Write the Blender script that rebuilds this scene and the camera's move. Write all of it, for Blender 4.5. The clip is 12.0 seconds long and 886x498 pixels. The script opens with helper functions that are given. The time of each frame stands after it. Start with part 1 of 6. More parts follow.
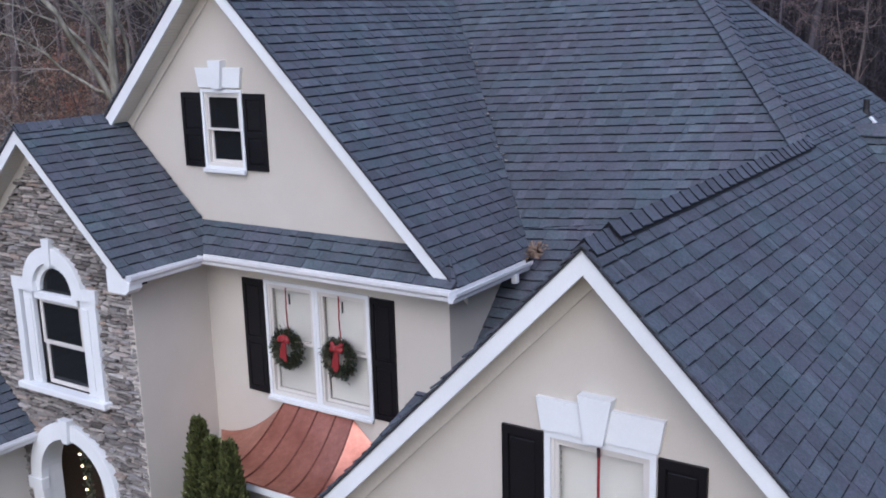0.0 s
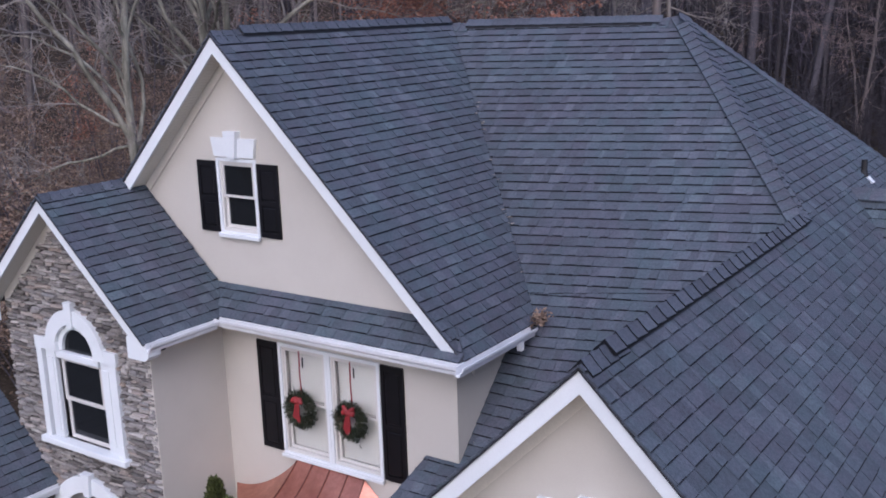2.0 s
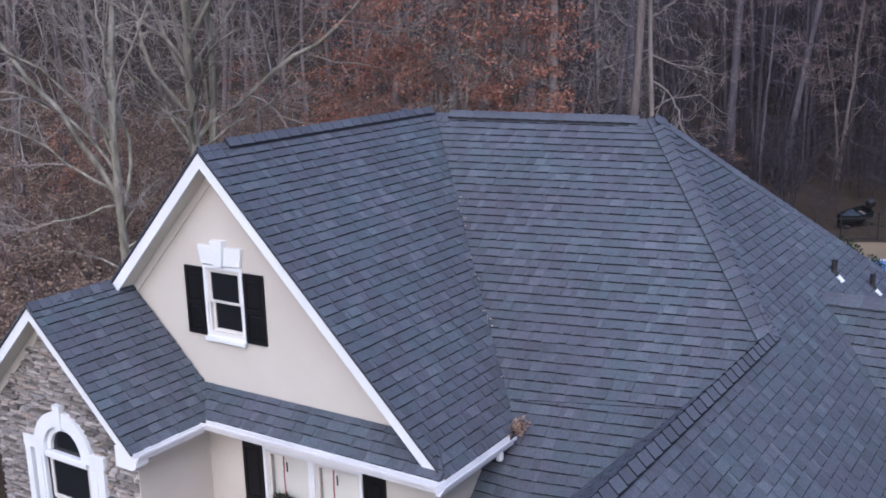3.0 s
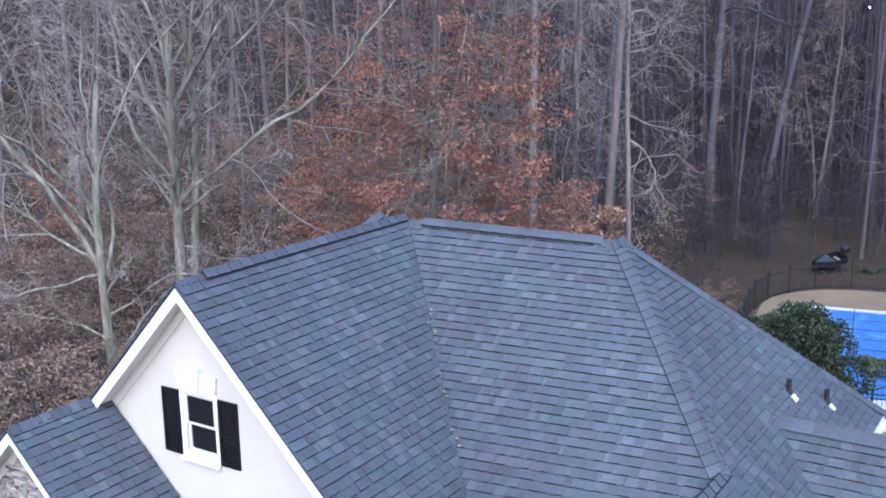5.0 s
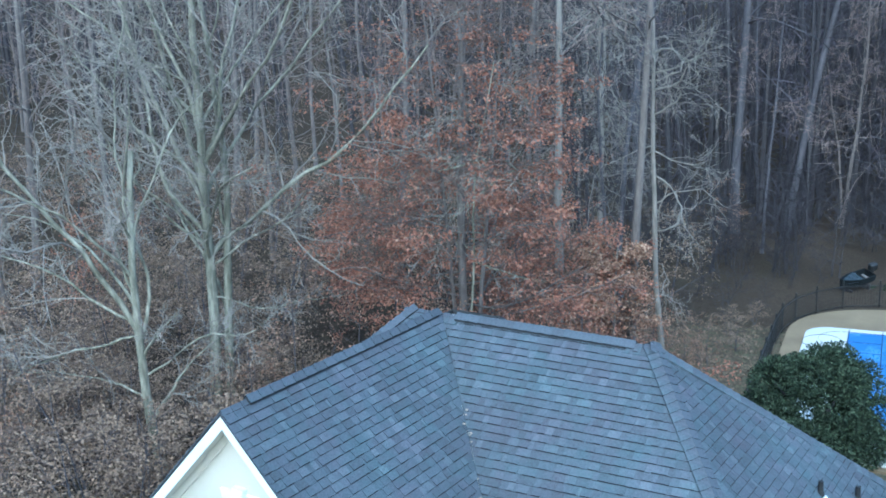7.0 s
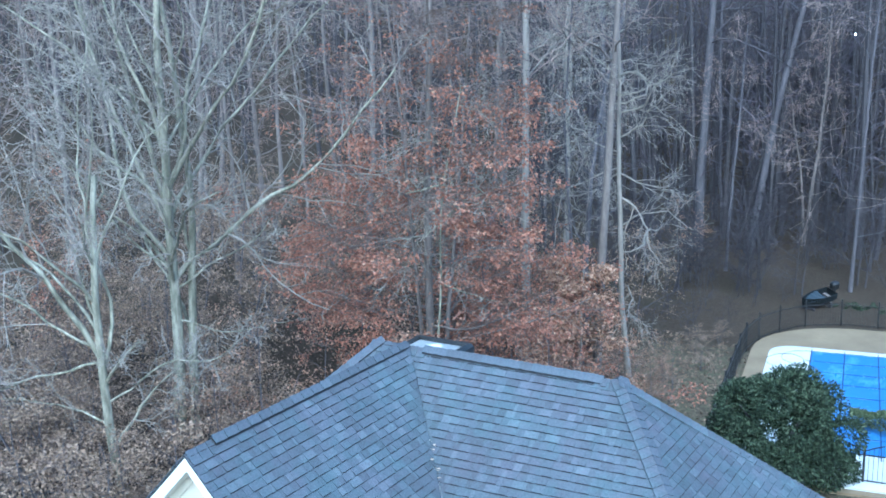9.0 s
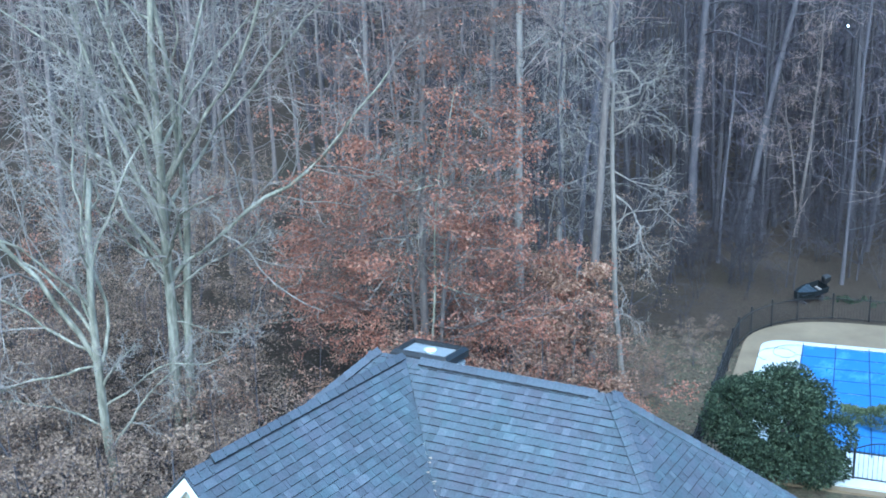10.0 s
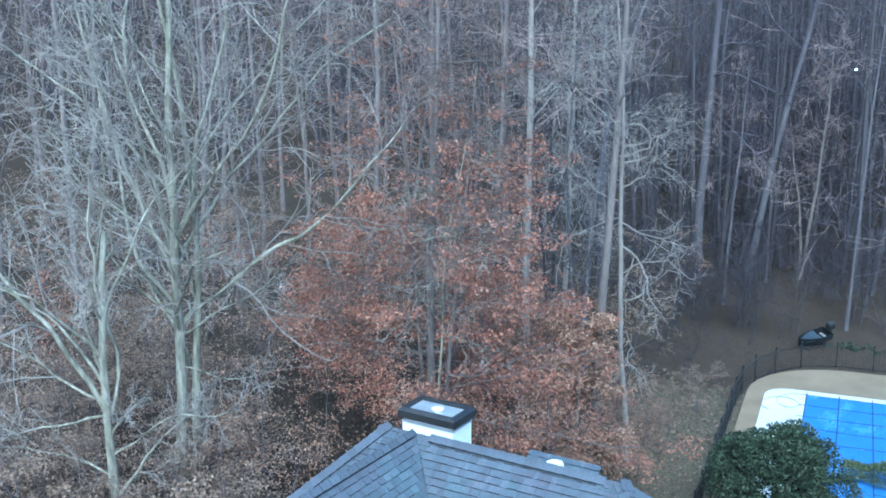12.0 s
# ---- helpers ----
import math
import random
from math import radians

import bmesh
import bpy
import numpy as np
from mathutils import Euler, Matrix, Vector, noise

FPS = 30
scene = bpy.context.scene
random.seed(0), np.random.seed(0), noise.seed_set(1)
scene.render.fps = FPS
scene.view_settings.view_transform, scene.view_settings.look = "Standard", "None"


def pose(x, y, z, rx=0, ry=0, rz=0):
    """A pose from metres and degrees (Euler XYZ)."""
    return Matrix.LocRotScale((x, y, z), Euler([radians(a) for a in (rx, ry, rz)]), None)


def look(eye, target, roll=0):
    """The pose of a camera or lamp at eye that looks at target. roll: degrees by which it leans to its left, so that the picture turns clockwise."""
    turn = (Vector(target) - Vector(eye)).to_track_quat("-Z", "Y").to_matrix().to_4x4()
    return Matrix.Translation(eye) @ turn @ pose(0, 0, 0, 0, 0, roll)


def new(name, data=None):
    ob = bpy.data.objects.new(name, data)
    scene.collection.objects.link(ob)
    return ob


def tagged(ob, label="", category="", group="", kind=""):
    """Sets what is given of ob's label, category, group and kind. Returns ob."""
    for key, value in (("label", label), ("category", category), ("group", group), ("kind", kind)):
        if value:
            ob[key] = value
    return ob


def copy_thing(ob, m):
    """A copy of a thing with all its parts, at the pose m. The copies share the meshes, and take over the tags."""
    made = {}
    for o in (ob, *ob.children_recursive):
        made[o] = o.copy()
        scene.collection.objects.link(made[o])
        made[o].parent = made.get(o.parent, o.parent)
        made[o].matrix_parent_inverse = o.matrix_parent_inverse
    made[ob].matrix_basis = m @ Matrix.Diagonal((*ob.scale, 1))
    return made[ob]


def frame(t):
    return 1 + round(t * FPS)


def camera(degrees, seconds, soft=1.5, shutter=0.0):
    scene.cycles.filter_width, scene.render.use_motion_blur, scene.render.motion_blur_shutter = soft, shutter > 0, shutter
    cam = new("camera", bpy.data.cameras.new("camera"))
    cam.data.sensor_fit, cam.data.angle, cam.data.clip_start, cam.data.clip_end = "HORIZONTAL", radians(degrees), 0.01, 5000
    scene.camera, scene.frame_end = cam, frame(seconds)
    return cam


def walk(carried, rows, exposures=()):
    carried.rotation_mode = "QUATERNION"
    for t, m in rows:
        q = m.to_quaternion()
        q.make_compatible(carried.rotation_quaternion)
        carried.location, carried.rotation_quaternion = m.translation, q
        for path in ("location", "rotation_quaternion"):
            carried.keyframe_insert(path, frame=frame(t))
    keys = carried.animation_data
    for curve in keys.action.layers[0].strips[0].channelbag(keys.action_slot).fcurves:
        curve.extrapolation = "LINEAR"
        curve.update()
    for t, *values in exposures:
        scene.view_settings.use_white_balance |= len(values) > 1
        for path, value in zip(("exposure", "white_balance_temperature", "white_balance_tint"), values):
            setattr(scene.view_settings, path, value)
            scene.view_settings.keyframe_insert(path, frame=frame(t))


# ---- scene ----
cam = camera(47.1, 12.0, 1.85)
PATH = [
    (0, (-0.125, 0.068, 8.577), (-1.211, 1.686, 8.129), -1.6),
    (0.5, (-0.09, 0.016, 8.553), (-1.181, 1.633, 8.11), -1.6),
    (1, (-0.042, -0.017, 8.68), (-1.136, 1.594, 8.224), -1.6),
    (1.5, (0.0, -0.056, 9.051), (-1.097, 1.551, 8.589), -1.7),
    (2, (0.053, -0.056, 9.563), (-1.051, 1.547, 9.104), -1.9),
    (2.5, (0.121, -0.044, 10.224), (-0.974, 1.566, 9.767), -1.9),
    (3, (0.16, -0.03, 10.933), (-0.923, 1.591, 10.487), -1.7),
    (3.5, (0.286, -0.04, 11.642), (-0.811, 1.577, 11.215), -1.8),
    (3.7, (0.295, -0.055, 11.9), (-0.801, 1.562, 11.48), -1.75),
    (5.3, (0.5, -0.01, 12.69), (-0.557, 1.631, 12.259), -0.9),
    (5.5, (0.5, -0.01, 12.697), (-0.557, 1.631, 12.265), -0.9),
    (6, (0.428, -0.05, 12.868), (-0.634, 1.584, 12.416), -1.4),
    (6.5, (0.335, -0.039, 13.692), (-0.754, 1.571, 13.22), -2.2),
    (7, (0.315, 0.0, 14.633), (-0.781, 1.609, 14.176), -2.1),
    (7.2, (0.305, 0.015, 14.8), (-0.787, 1.626, 14.353), -2.2),
    (8.8, (0.23, 0.1, 15.0), (-0.82, 1.748, 14.57), -1.6),
    (9, (0.212, 0.117, 14.988), (-0.83, 1.767, 14.55), -1.6),
    (9.5, (0.225, 0.072, 15.047), (-0.8, 1.731, 14.6), -1.5),
    (10, (0.189, 0.09, 15.522), (-0.838, 1.741, 15.053), -1.6),
    (10.5, (0.169, 0.115, 16.233), (-0.881, 1.753, 15.774), -1.8),
    (11, (0.173, 0.119, 16.711), (-0.867, 1.769, 16.268), -1.4),
    (11.5, (0.134, 0.084, 16.697), (-0.902, 1.74, 16.264), -0.5),
    (12, (0.027, 0.023, 16.68), (-1.008, 1.677, 16.242), -0.3),
]
EXPO = [(0.0, 0.45, 5300, 17), (1.5, 0.43, 5350, 20), (2.5, 0.44, 5350, 23), (3.0, 0.75, 5360, 20), (3.5, 1.03, 5430, 23), (5.5, 1.45, 4790, 7), (6.5, 1.48, 4490, -8), (7.2, 1.49, 4400, -11), (9.0, 1.85, 4340, -8), (12.0, 1.84, 4340, -9)]
walk(cam, [(t, look(eye, target, roll)) for t, eye, target, roll in PATH], EXPO)

# ---- light: an overcast winter dusk, soft light from the open sky ----
world = bpy.data.worlds.new("overcast_sky")
scene.world = world
world.use_nodes = True
wn = world.node_tree.nodes
sky = wn.new("ShaderNodeTexSky")
sky.sky_type, sky.sun_disc = "NISHITA", False
sky.sun_elevation, sky.sun_rotation = radians(38), radians(160)
sky.air_density, sky.dust_density, sky.ozone_density = 1.0, 4.0, 1.0
wn["Background"].inputs["Strength"].default_value = 0.13
world.node_tree.links.new(sky.outputs["Color"], wn["Background"].inputs["Color"])
sun = new("sun", bpy.data.lights.new("sun", "SUN"))
sun.data.energy, sun.data.angle, sun.data.color = 0.9, radians(50), (1.0, 0.95, 0.88)
sun.matrix_world = look((9, 8, 42), (-8.0, 20.0, 0))


# ---- materials ----
def mat(name, build):
    m = bpy.data.materials.new(name)
    m.use_nodes = True
    nt = m.node_tree
    build(nt, nt.nodes["Principled BSDF"])
    return m


def node(nt, kind, **values):
    n = nt.nodes.new(kind)
    for key, value in values.items():
        n.inputs[key.replace("_", " ")].default_value = value
    return n


def noise_tex(nt, scale, detail=4.0, rough=0.6, stretch=None):
    co = nt.nodes.new("ShaderNodeTexCoord")
    n = node(nt, "ShaderNodeTexNoise", Scale=scale, Detail=detail, Roughness=rough)
    if stretch:
        mp = nt.nodes.new("ShaderNodeMapping")
        mp.inputs["Scale"].default_value = stretch
        nt.links.new(co.outputs["Object"], mp.inputs["Vector"])
        nt.links.new(mp.outputs["Vector"], n.inputs["Vector"])
    else:
        nt.links.new(co.outputs["Object"], n.inputs["Vector"])
    return n.outputs["Fac"]


def ramp(nt, fac, stops):
    r = nt.nodes.new("ShaderNodeValToRGB")
    el = r.color_ramp.elements
    while len(el) < len(stops):
        el.new(0.5)
    for e, (p, c) in zip(el, stops):
        e.position, e.color = p, (*c, 1)
    nt.links.new(fac, r.inputs["Fac"])
    return r.outputs["Color"]


def mix(nt, fac, a, b, blend="MIX"):
    m = nt.nodes.new("ShaderNodeMix")
    m.data_type, m.blend_type = "RGBA", blend
    for sock, v in ((m.inputs[0], fac), (m.inputs[6], a), (m.inputs[7], b)):
        if isinstance(v, (int, float)):
            sock.default_value = v
        elif isinstance(v, tuple):
            sock.default_value = (*v, 1)
        else:
            nt.links.new(v, sock)
    return m.outputs[2]


def bump(nt, bsdf, height, strength, dist=0.01):
    b = node(nt, "ShaderNodeBump", Strength=strength, Distance=dist)
    nt.links.new(height, b.inputs["Height"])
    nt.links.new(b.outputs["Normal"], bsdf.inputs["Normal"])


def two_scale(c0, c1, big=0.6, fine=40.0, rough=0.8, relief=0.3, metal=0.0, fine_mix=0.35, stretch=None, spec=0.5):
    """A surface whose colour drifts between two tones at a large and a fine scale."""
    def build(nt, b):
        n1, n2 = noise_tex(nt, big, 5.0, 0.6, stretch), noise_tex(nt, fine, 3.0, 0.7, stretch)
        col = ramp(nt, n1, [(0.3, c0), (0.7, c1)])
        dark = tuple(0.55 * v for v in c0)
        col = mix(nt, ramp(nt, n2, [(0.35, (fine_mix,) * 3), (0.65, (0, 0, 0))]), col, dark)
        nt.links.new(col, b.inputs["Base Color"])
        b.inputs["Roughness"].default_value = rough
        b.inputs["Metallic"].default_value = metal
        b.inputs["Specular IOR Level"].default_value = spec
        if relief:
            bump(nt, b, n2, relief)
    return build


def shingle_mat(per_object):
    def build(nt, b):
        if per_object:
            rnd = nt.nodes.new("ShaderNodeObjectInfo").outputs["Random"]
        else:
            rnd = nt.nodes.new("ShaderNodeNewGeometry").outputs["Random Per Island"]
        col = ramp(nt, rnd, [(0.0, (0.050, 0.052, 0.067)), (0.3, (0.064, 0.066, 0.085)), (0.55, (0.062, 0.069, 0.088)), (0.8, (0.073, 0.077, 0.099)), (0.93, (0.082, 0.089, 0.110)), (1.0, (0.096, 0.102, 0.125))])
        grit = noise_tex(nt, 260.0, 2.0, 0.8)
        mottle = noise_tex(nt, 34.0, 3.0, 0.75)
        streak = noise_tex(nt, 0.55, 5.0, 0.65)
        tinge = noise_tex(nt, 1.7, 4.0, 0.7)
        col = mix(nt, ramp(nt, grit, [(0.35, (0, 0, 0)), (0.75, (0.5, 0.5, 0.5))]), col, (0.11, 0.12, 0.135))
        col = mix(nt, 1.0, col, ramp(nt, mottle, [(0.3, (0.74, 0.74, 0.74)), (0.5, (1.0, 1.0, 1.0)), (0.7, (1.26, 1.26, 1.26))]), "MULTIPLY")
        col = mix(nt, 1.0, col, ramp(nt, tinge, [(0.35, (1.02, 1.0, 1.02)), (0.65, (0.885, 1.065, 1.02))]), "MULTIPLY")
        col = mix(nt, 1.0, col, ramp(nt, streak, [(0.25, (0.84, 0.80, 0.83)), (0.75, (1.10, 1.16, 1.17))]), "MULTIPLY")
        nt.links.new(col, b.inputs["Base Color"])
        b.inputs["Roughness"].default_value = 0.85
        b.inputs["Specular IOR Level"].default_value = 0.35
        bump(nt, b, grit, 0.3, 0.002)
    return build


def islands(stops, rough=0.8, fine=30.0, relief=0.4, per_object=False, spec=0.4):
    """A colour picked per piece from a ramp, with fine grain."""
    def build(nt, b):
        if per_object:
            rnd = nt.nodes.new("ShaderNodeObjectInfo").outputs["Random"]
        else:
            rnd = nt.nodes.new("ShaderNodeNewGeometry").outputs["Random Per Island"]
        g = noise_tex(nt, fine, 4.0, 0.7)
        col = mix(nt, 1.0, ramp(nt, rnd, stops), ramp(nt, g, [(0.3, (0.7, 0.7, 0.7)), (0.7, (1.15, 1.15, 1.15))]), "MULTIPLY")
        nt.links.new(col, b.inputs["Base Color"])
        b.inputs["Roughness"].default_value = rough
        b.inputs["Specular IOR Level"].default_value = spec
        if relief:
            bump(nt, b, g, relief)
    return build


def glass_build(nt, b):
    b.inputs["Base Color"].default_value = (0.010, 0.011, 0.012, 1)
    b.inputs["Roughness"].default_value = 0.10
    b.inputs["Specular IOR Level"].default_value = 0.3
    wob = noise_tex(nt, 1.2, 1.0, 0.4)
    bump(nt, b, wob, 0.02, 0.05)


def clear_build(nt, b):
    b.inputs["Base Color"].default_value = (0.95, 0.95, 0.93, 1)
    b.inputs["Roughness"].default_value = 0.02
    b.inputs["Transmission Weight"].default_value = 1.0
    b.inputs["IOR"].default_value = 1.1


def lamp_build(power, colour):
    def build(nt, b):
        b.inputs["Base Color"].default_value = (*colour, 1)
        b.inputs["Emission Color"].default_value = (*colour, 1)
        b.inputs["Emission Strength"].default_value = power
    return build


M_SHINGLE = mat("shingle_pieces", shingle_mat(True))
M_SHINGLES = mat("shingle_field", shingle_mat(False))
# bare asphalt, darkened to carry the shadow line of each course as well
M_EDGE = mat("asphalt_shadow_edge", two_scale((0.007, 0.008, 0.011), (0.013, 0.014, 0.018), 4, 90, 0.9, 0.0, spec=0.2))
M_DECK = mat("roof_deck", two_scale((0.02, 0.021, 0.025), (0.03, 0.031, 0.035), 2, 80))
M_STUCCO = mat("stucco", two_scale((0.500, 0.475, 0.420), (0.560, 0.534, 0.474), 0.7, 160.0, 0.92, 0.25, fine_mix=0.12, spec=0.2))
M_WHITE = mat("white_paint", two_scale((0.655, 0.685, 0.70), (0.735, 0.77, 0.78), 1.3, 60.0, 0.5, 0.05, fine_mix=0.08))
M_GUTTER = mat("gutter_paint", two_scale((0.62, 0.64, 0.66), (0.78, 0.79, 0.80), 2.5, 40.0, 0.4, 0.04, fine_mix=0.15))
M_SOFFIT = mat("soffit_vinyl", two_scale((0.62, 0.585, 0.51), (0.70, 0.665, 0.59), 1.5, 50.0, 0.6, 0.05, fine_mix=0.15))
M_BLACK = mat("shutter_paint", two_scale((0.004, 0.004, 0.005), (0.008, 0.007, 0.009), 2.0, 60.0, 0.5, 0.06, spec=0.25))
M_GLASS = mat("dark_glass", glass_build)
M_PANE = mat("clear_glass", clear_build)
M_BLIND = mat("blind_slats", two_scale((0.61, 0.615, 0.58), (0.70, 0.705, 0.67), 1.0, 30.0, 0.6, 0.0, fine_mix=0.05))
M_COPPERD = mat("copper_seam", two_scale((0.17, 0.07, 0.05), (0.25, 0.11, 0.08), 3, 30, 0.5, 0.05, metal=0.5))
M_PALE = mat("pale_leaf", two_scale((0.26, 0.21, 0.16), (0.38, 0.32, 0.26), 9, 60, 0.8, 0.0))
M_COPPER = mat("copper_sheet", two_scale((0.40, 0.155, 0.105), (0.62, 0.29, 0.21), 2.2, 14.0, 0.36, 0.08, metal=0.75, fine_mix=0.28))
STONE = [(0.0, (0.10, 0.092, 0.086)), (0.2, (0.20, 0.183, 0.168)), (0.45, (0.30, 0.28, 0.258)), (0.65, (0.23, 0.222, 0.218)), (0.85, (0.44, 0.415, 0.385)), (1.0, (0.29, 0.235, 0.195))]
M_STONE = mat("ledge_stone", islands(STONE, 0.9, 22.0, 0.7, True))
M_STONES = mat("ledge_stone_field", islands(STONE, 0.9, 22.0, 0.7, False))
M_MORTAR = mat("mortar", two_scale((0.025, 0.023, 0.022), (0.05, 0.045, 0.04), 3, 60))
M_BARKL = mat("bark_mid", two_scale((0.165, 0.144, 0.13), (0.275, 0.246, 0.225), 0.9, 9.0, 0.9, 0.6, fine_mix=0.5, stretch=(1, 1, 0.25)))
# dark bark; for the far woods it holds canopy shade and blue haze in its colour
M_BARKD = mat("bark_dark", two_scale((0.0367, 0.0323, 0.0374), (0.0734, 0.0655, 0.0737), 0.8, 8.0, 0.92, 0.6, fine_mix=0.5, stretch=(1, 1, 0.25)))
# dimmed copy for woodland trunks, their shade put into the colour
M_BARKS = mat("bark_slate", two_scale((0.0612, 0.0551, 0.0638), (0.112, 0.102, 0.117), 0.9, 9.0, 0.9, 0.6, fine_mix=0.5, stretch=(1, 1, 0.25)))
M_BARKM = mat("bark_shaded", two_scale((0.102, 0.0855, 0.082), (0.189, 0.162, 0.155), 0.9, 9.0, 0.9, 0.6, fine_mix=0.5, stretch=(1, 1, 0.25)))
M_BARKP = mat("bark_lichen", two_scale((0.092, 0.087, 0.062), (0.385, 0.366, 0.300), 2.2, 9.0, 0.9, 0.6, fine_mix=0.55, stretch=(1, 1, 0.3)))
M_TWIGP = mat("twig_pale", two_scale((0.150, 0.132, 0.118), (0.28, 0.252, 0.228), 0.6, 5.0, 0.9, 0.0, fine_mix=0.3))
M_TWIG = mat("twig_bark", two_scale((0.158, 0.114, 0.103), (0.255, 0.198, 0.18), 0.5, 5.0, 0.9, 0.0, fine_mix=0.3))
M_TWIGM = mat("twig_mid", two_scale((0.138, 0.106, 0.098), (0.23, 0.183, 0.168), 0.5, 5.0, 0.9, 0.0, fine_mix=0.3))
M_OLIVE = mat("juniper_sprays", islands([(0.0, (0.045, 0.062, 0.030)), (0.5, (0.088, 0.112, 0.058)), (1.0, (0.14, 0.165, 0.095))], 0.8, 8.0, 0.0, spec=0.2))
# far branches: woodland shade and blue haze are in the colour
M_TWIGF = mat("twig_far_shaded", two_scale((0.0428, 0.0351, 0.0451), (0.102, 0.0855, 0.108), 0.05, 1.5, 0.9, 0.0, fine_mix=0.4))
M_TWIGB = mat("twig_brown", two_scale((0.0898, 0.0608, 0.05), (0.158, 0.112, 0.094), 0.5, 5.0, 0.9, 0.0, fine_mix=0.3))
# dark copy of the twigs with the woods' shade in its colour
M_TWIGD = mat("twig_shaded", two_scale((0.0214, 0.0176, 0.022), (0.0449, 0.038, 0.0473), 0.5, 5.0, 0.9, 0.0, fine_mix=0.3))
M_RUST = mat("rust_leaves", islands([(0.0, (0.16, 0.065, 0.042)), (0.4, (0.235, 0.098, 0.064)), (0.75, (0.29, 0.138, 0.090)), (0.93, (0.29, 0.152, 0.098)), (1.0, (0.33, 0.215, 0.15))], 0.75, 6.0, 0.0))
M_RUSSET = mat("russet_leaves", islands([(0.0, (0.155, 0.082, 0.052)), (0.4, (0.22, 0.125, 0.082)), (0.8, (0.285, 0.175, 0.12)), (1.0, (0.36, 0.25, 0.185))], 0.75, 6.0, 0.0))
M_TAN = mat("tan_leaves", islands([(0.0, (0.15, 0.102, 0.072)), (0.4, (0.19, 0.132, 0.094)), (0.8, (0.24, 0.172, 0.124)), (1.0, (0.31, 0.232, 0.172))], 0.8, 6.0, 0.0))
M_LITTER = mat("fallen_leaves", islands([(0.0, (0.065, 0.043, 0.03)), (0.5, (0.13, 0.091, 0.065)), (1.0, (0.20, 0.148, 0.108))], 0.9, 6.0, 0.0))
M_GREEN = mat("evergreen_leaves", islands([(0.0, (0.014, 0.021, 0.013)), (0.5, (0.033, 0.047, 0.027)), (0.88, (0.068, 0.088, 0.052)), (1.0, (0.11, 0.13, 0.088))], 0.8, 8.0, 0.0, spec=0.2))
M_ARBOR = mat("arborvitae_leaves", islands([(0.0, (0.024, 0.030, 0.007)), (0.5, (0.068, 0.082, 0.020)), (1.0, (0.125, 0.14, 0.040))], 0.75, 8.0, 0.0))
M_FIR = mat("fir_needles", islands([(0.0, (0.010, 0.018, 0.009)), (0.5, (0.030, 0.045, 0.022)), (0.85, (0.065, 0.072, 0.038)), (1.0, (0.12, 0.075, 0.045))], 0.6, 8.0, 0.0))
# sash white, dimmed and warmed: eave shade and bounce are in the colour
M_WHITE_SHADED = mat("white_paint_shaded", two_scale((0.56, 0.545, 0.51), (0.64, 0.625, 0.59), 1.5, 50.0, 0.5, 0.04, fine_mix=0.1))
M_RED = mat("red_ribbon", two_scale((0.17, 0.011, 0.014), (0.29, 0.022, 0.024), 9, 60, 0.55, 0.05))


def pool_build(nt, b):
    wet_sheen, grain = noise_tex(nt, 0.9, 5.0, 0.7, (1, 0.45, 1)), noise_tex(nt, 14.0, 3.0, 0.7)
    col = mix(nt, ramp(nt, grain, [(0.35, (0.3, 0.3, 0.3)), (0.65, (0, 0, 0))]), (0.055, 0.15, 0.39), (0.04, 0.11, 0.30))
    # wet patches are also painted a lighter blue, the sky's sheen in colour
    col = mix(nt, ramp(nt, wet_sheen, [(0.55, (0, 0, 0)), (0.72, (0.7, 0.7, 0.7))]), col, (0.16, 0.34, 0.60))
    nt.links.new(col, b.inputs["Base Color"])
    rough = ramp(nt, wet_sheen, [(0.5, (0.55, 0.55, 0.55)), (0.68, (0.24, 0.24, 0.24))])
    nt.links.new(rough, b.inputs["Roughness"])
    bump(nt, b, grain, 0.15)


M_POOL = mat("pool_cover", pool_build)
M_STRAP = mat("cover_webbing", two_scale((0.012, 0.03, 0.085), (0.02, 0.045, 0.12), 2, 40, 0.8, 0.0))
M_CONCRETE = mat("pool_deck", two_scale((0.44, 0.46, 0.48), (0.54, 0.55, 0.56), 0.4, 25.0, 0.85, 0.1, fine_mix=0.15))
M_TANDECK = mat("gravel_deck", two_scale((0.15, 0.112, 0.068), (0.22, 0.168, 0.105), 0.5, 18.0, 0.95, 0.3, fine_mix=0.25))
M_IRON = mat("black_iron", two_scale((0.010, 0.010, 0.011), (0.02, 0.02, 0.022), 2, 30, 0.5, 0.1))
M_SLATEBLUE = mat("slate_blue_cloth", two_scale((0.050, 0.068, 0.092), (0.085, 0.11, 0.145), 1.5, 12, 0.75, 0.2, spec=0.2))
M_TARP = mat("dark_cover", two_scale((0.008, 0.010, 0.012), (0.018, 0.021, 0.024), 1.5, 10, 0.8, 0.2, spec=0.2))
M_METAL = mat("galvanised_metal", two_scale((0.42, 0.45, 0.48), (0.60, 0.62, 0.65), 2, 40, 0.4, 0.05, metal=0.6))
M_RUBBER = mat("black_pipe", two_scale((0.012, 0.012, 0.014), (0.02, 0.02, 0.022), 2, 40, 0.6, 0.05))
M_LAMP = mat("warm_bulb", lamp_build(3.0, (1.0, 0.7, 0.35)))
M_BULB = mat("white_bulb", lamp_build(4.0, (0.9, 0.95, 1.0)))
# tan-brown porch walls: stucco with the porch's shade put into the colour
M_PORCH = mat("porch_stucco_shaded", two_scale((0.15, 0.112, 0.08), (0.20, 0.15, 0.108), 1.0, 40, 0.8, 0.1))
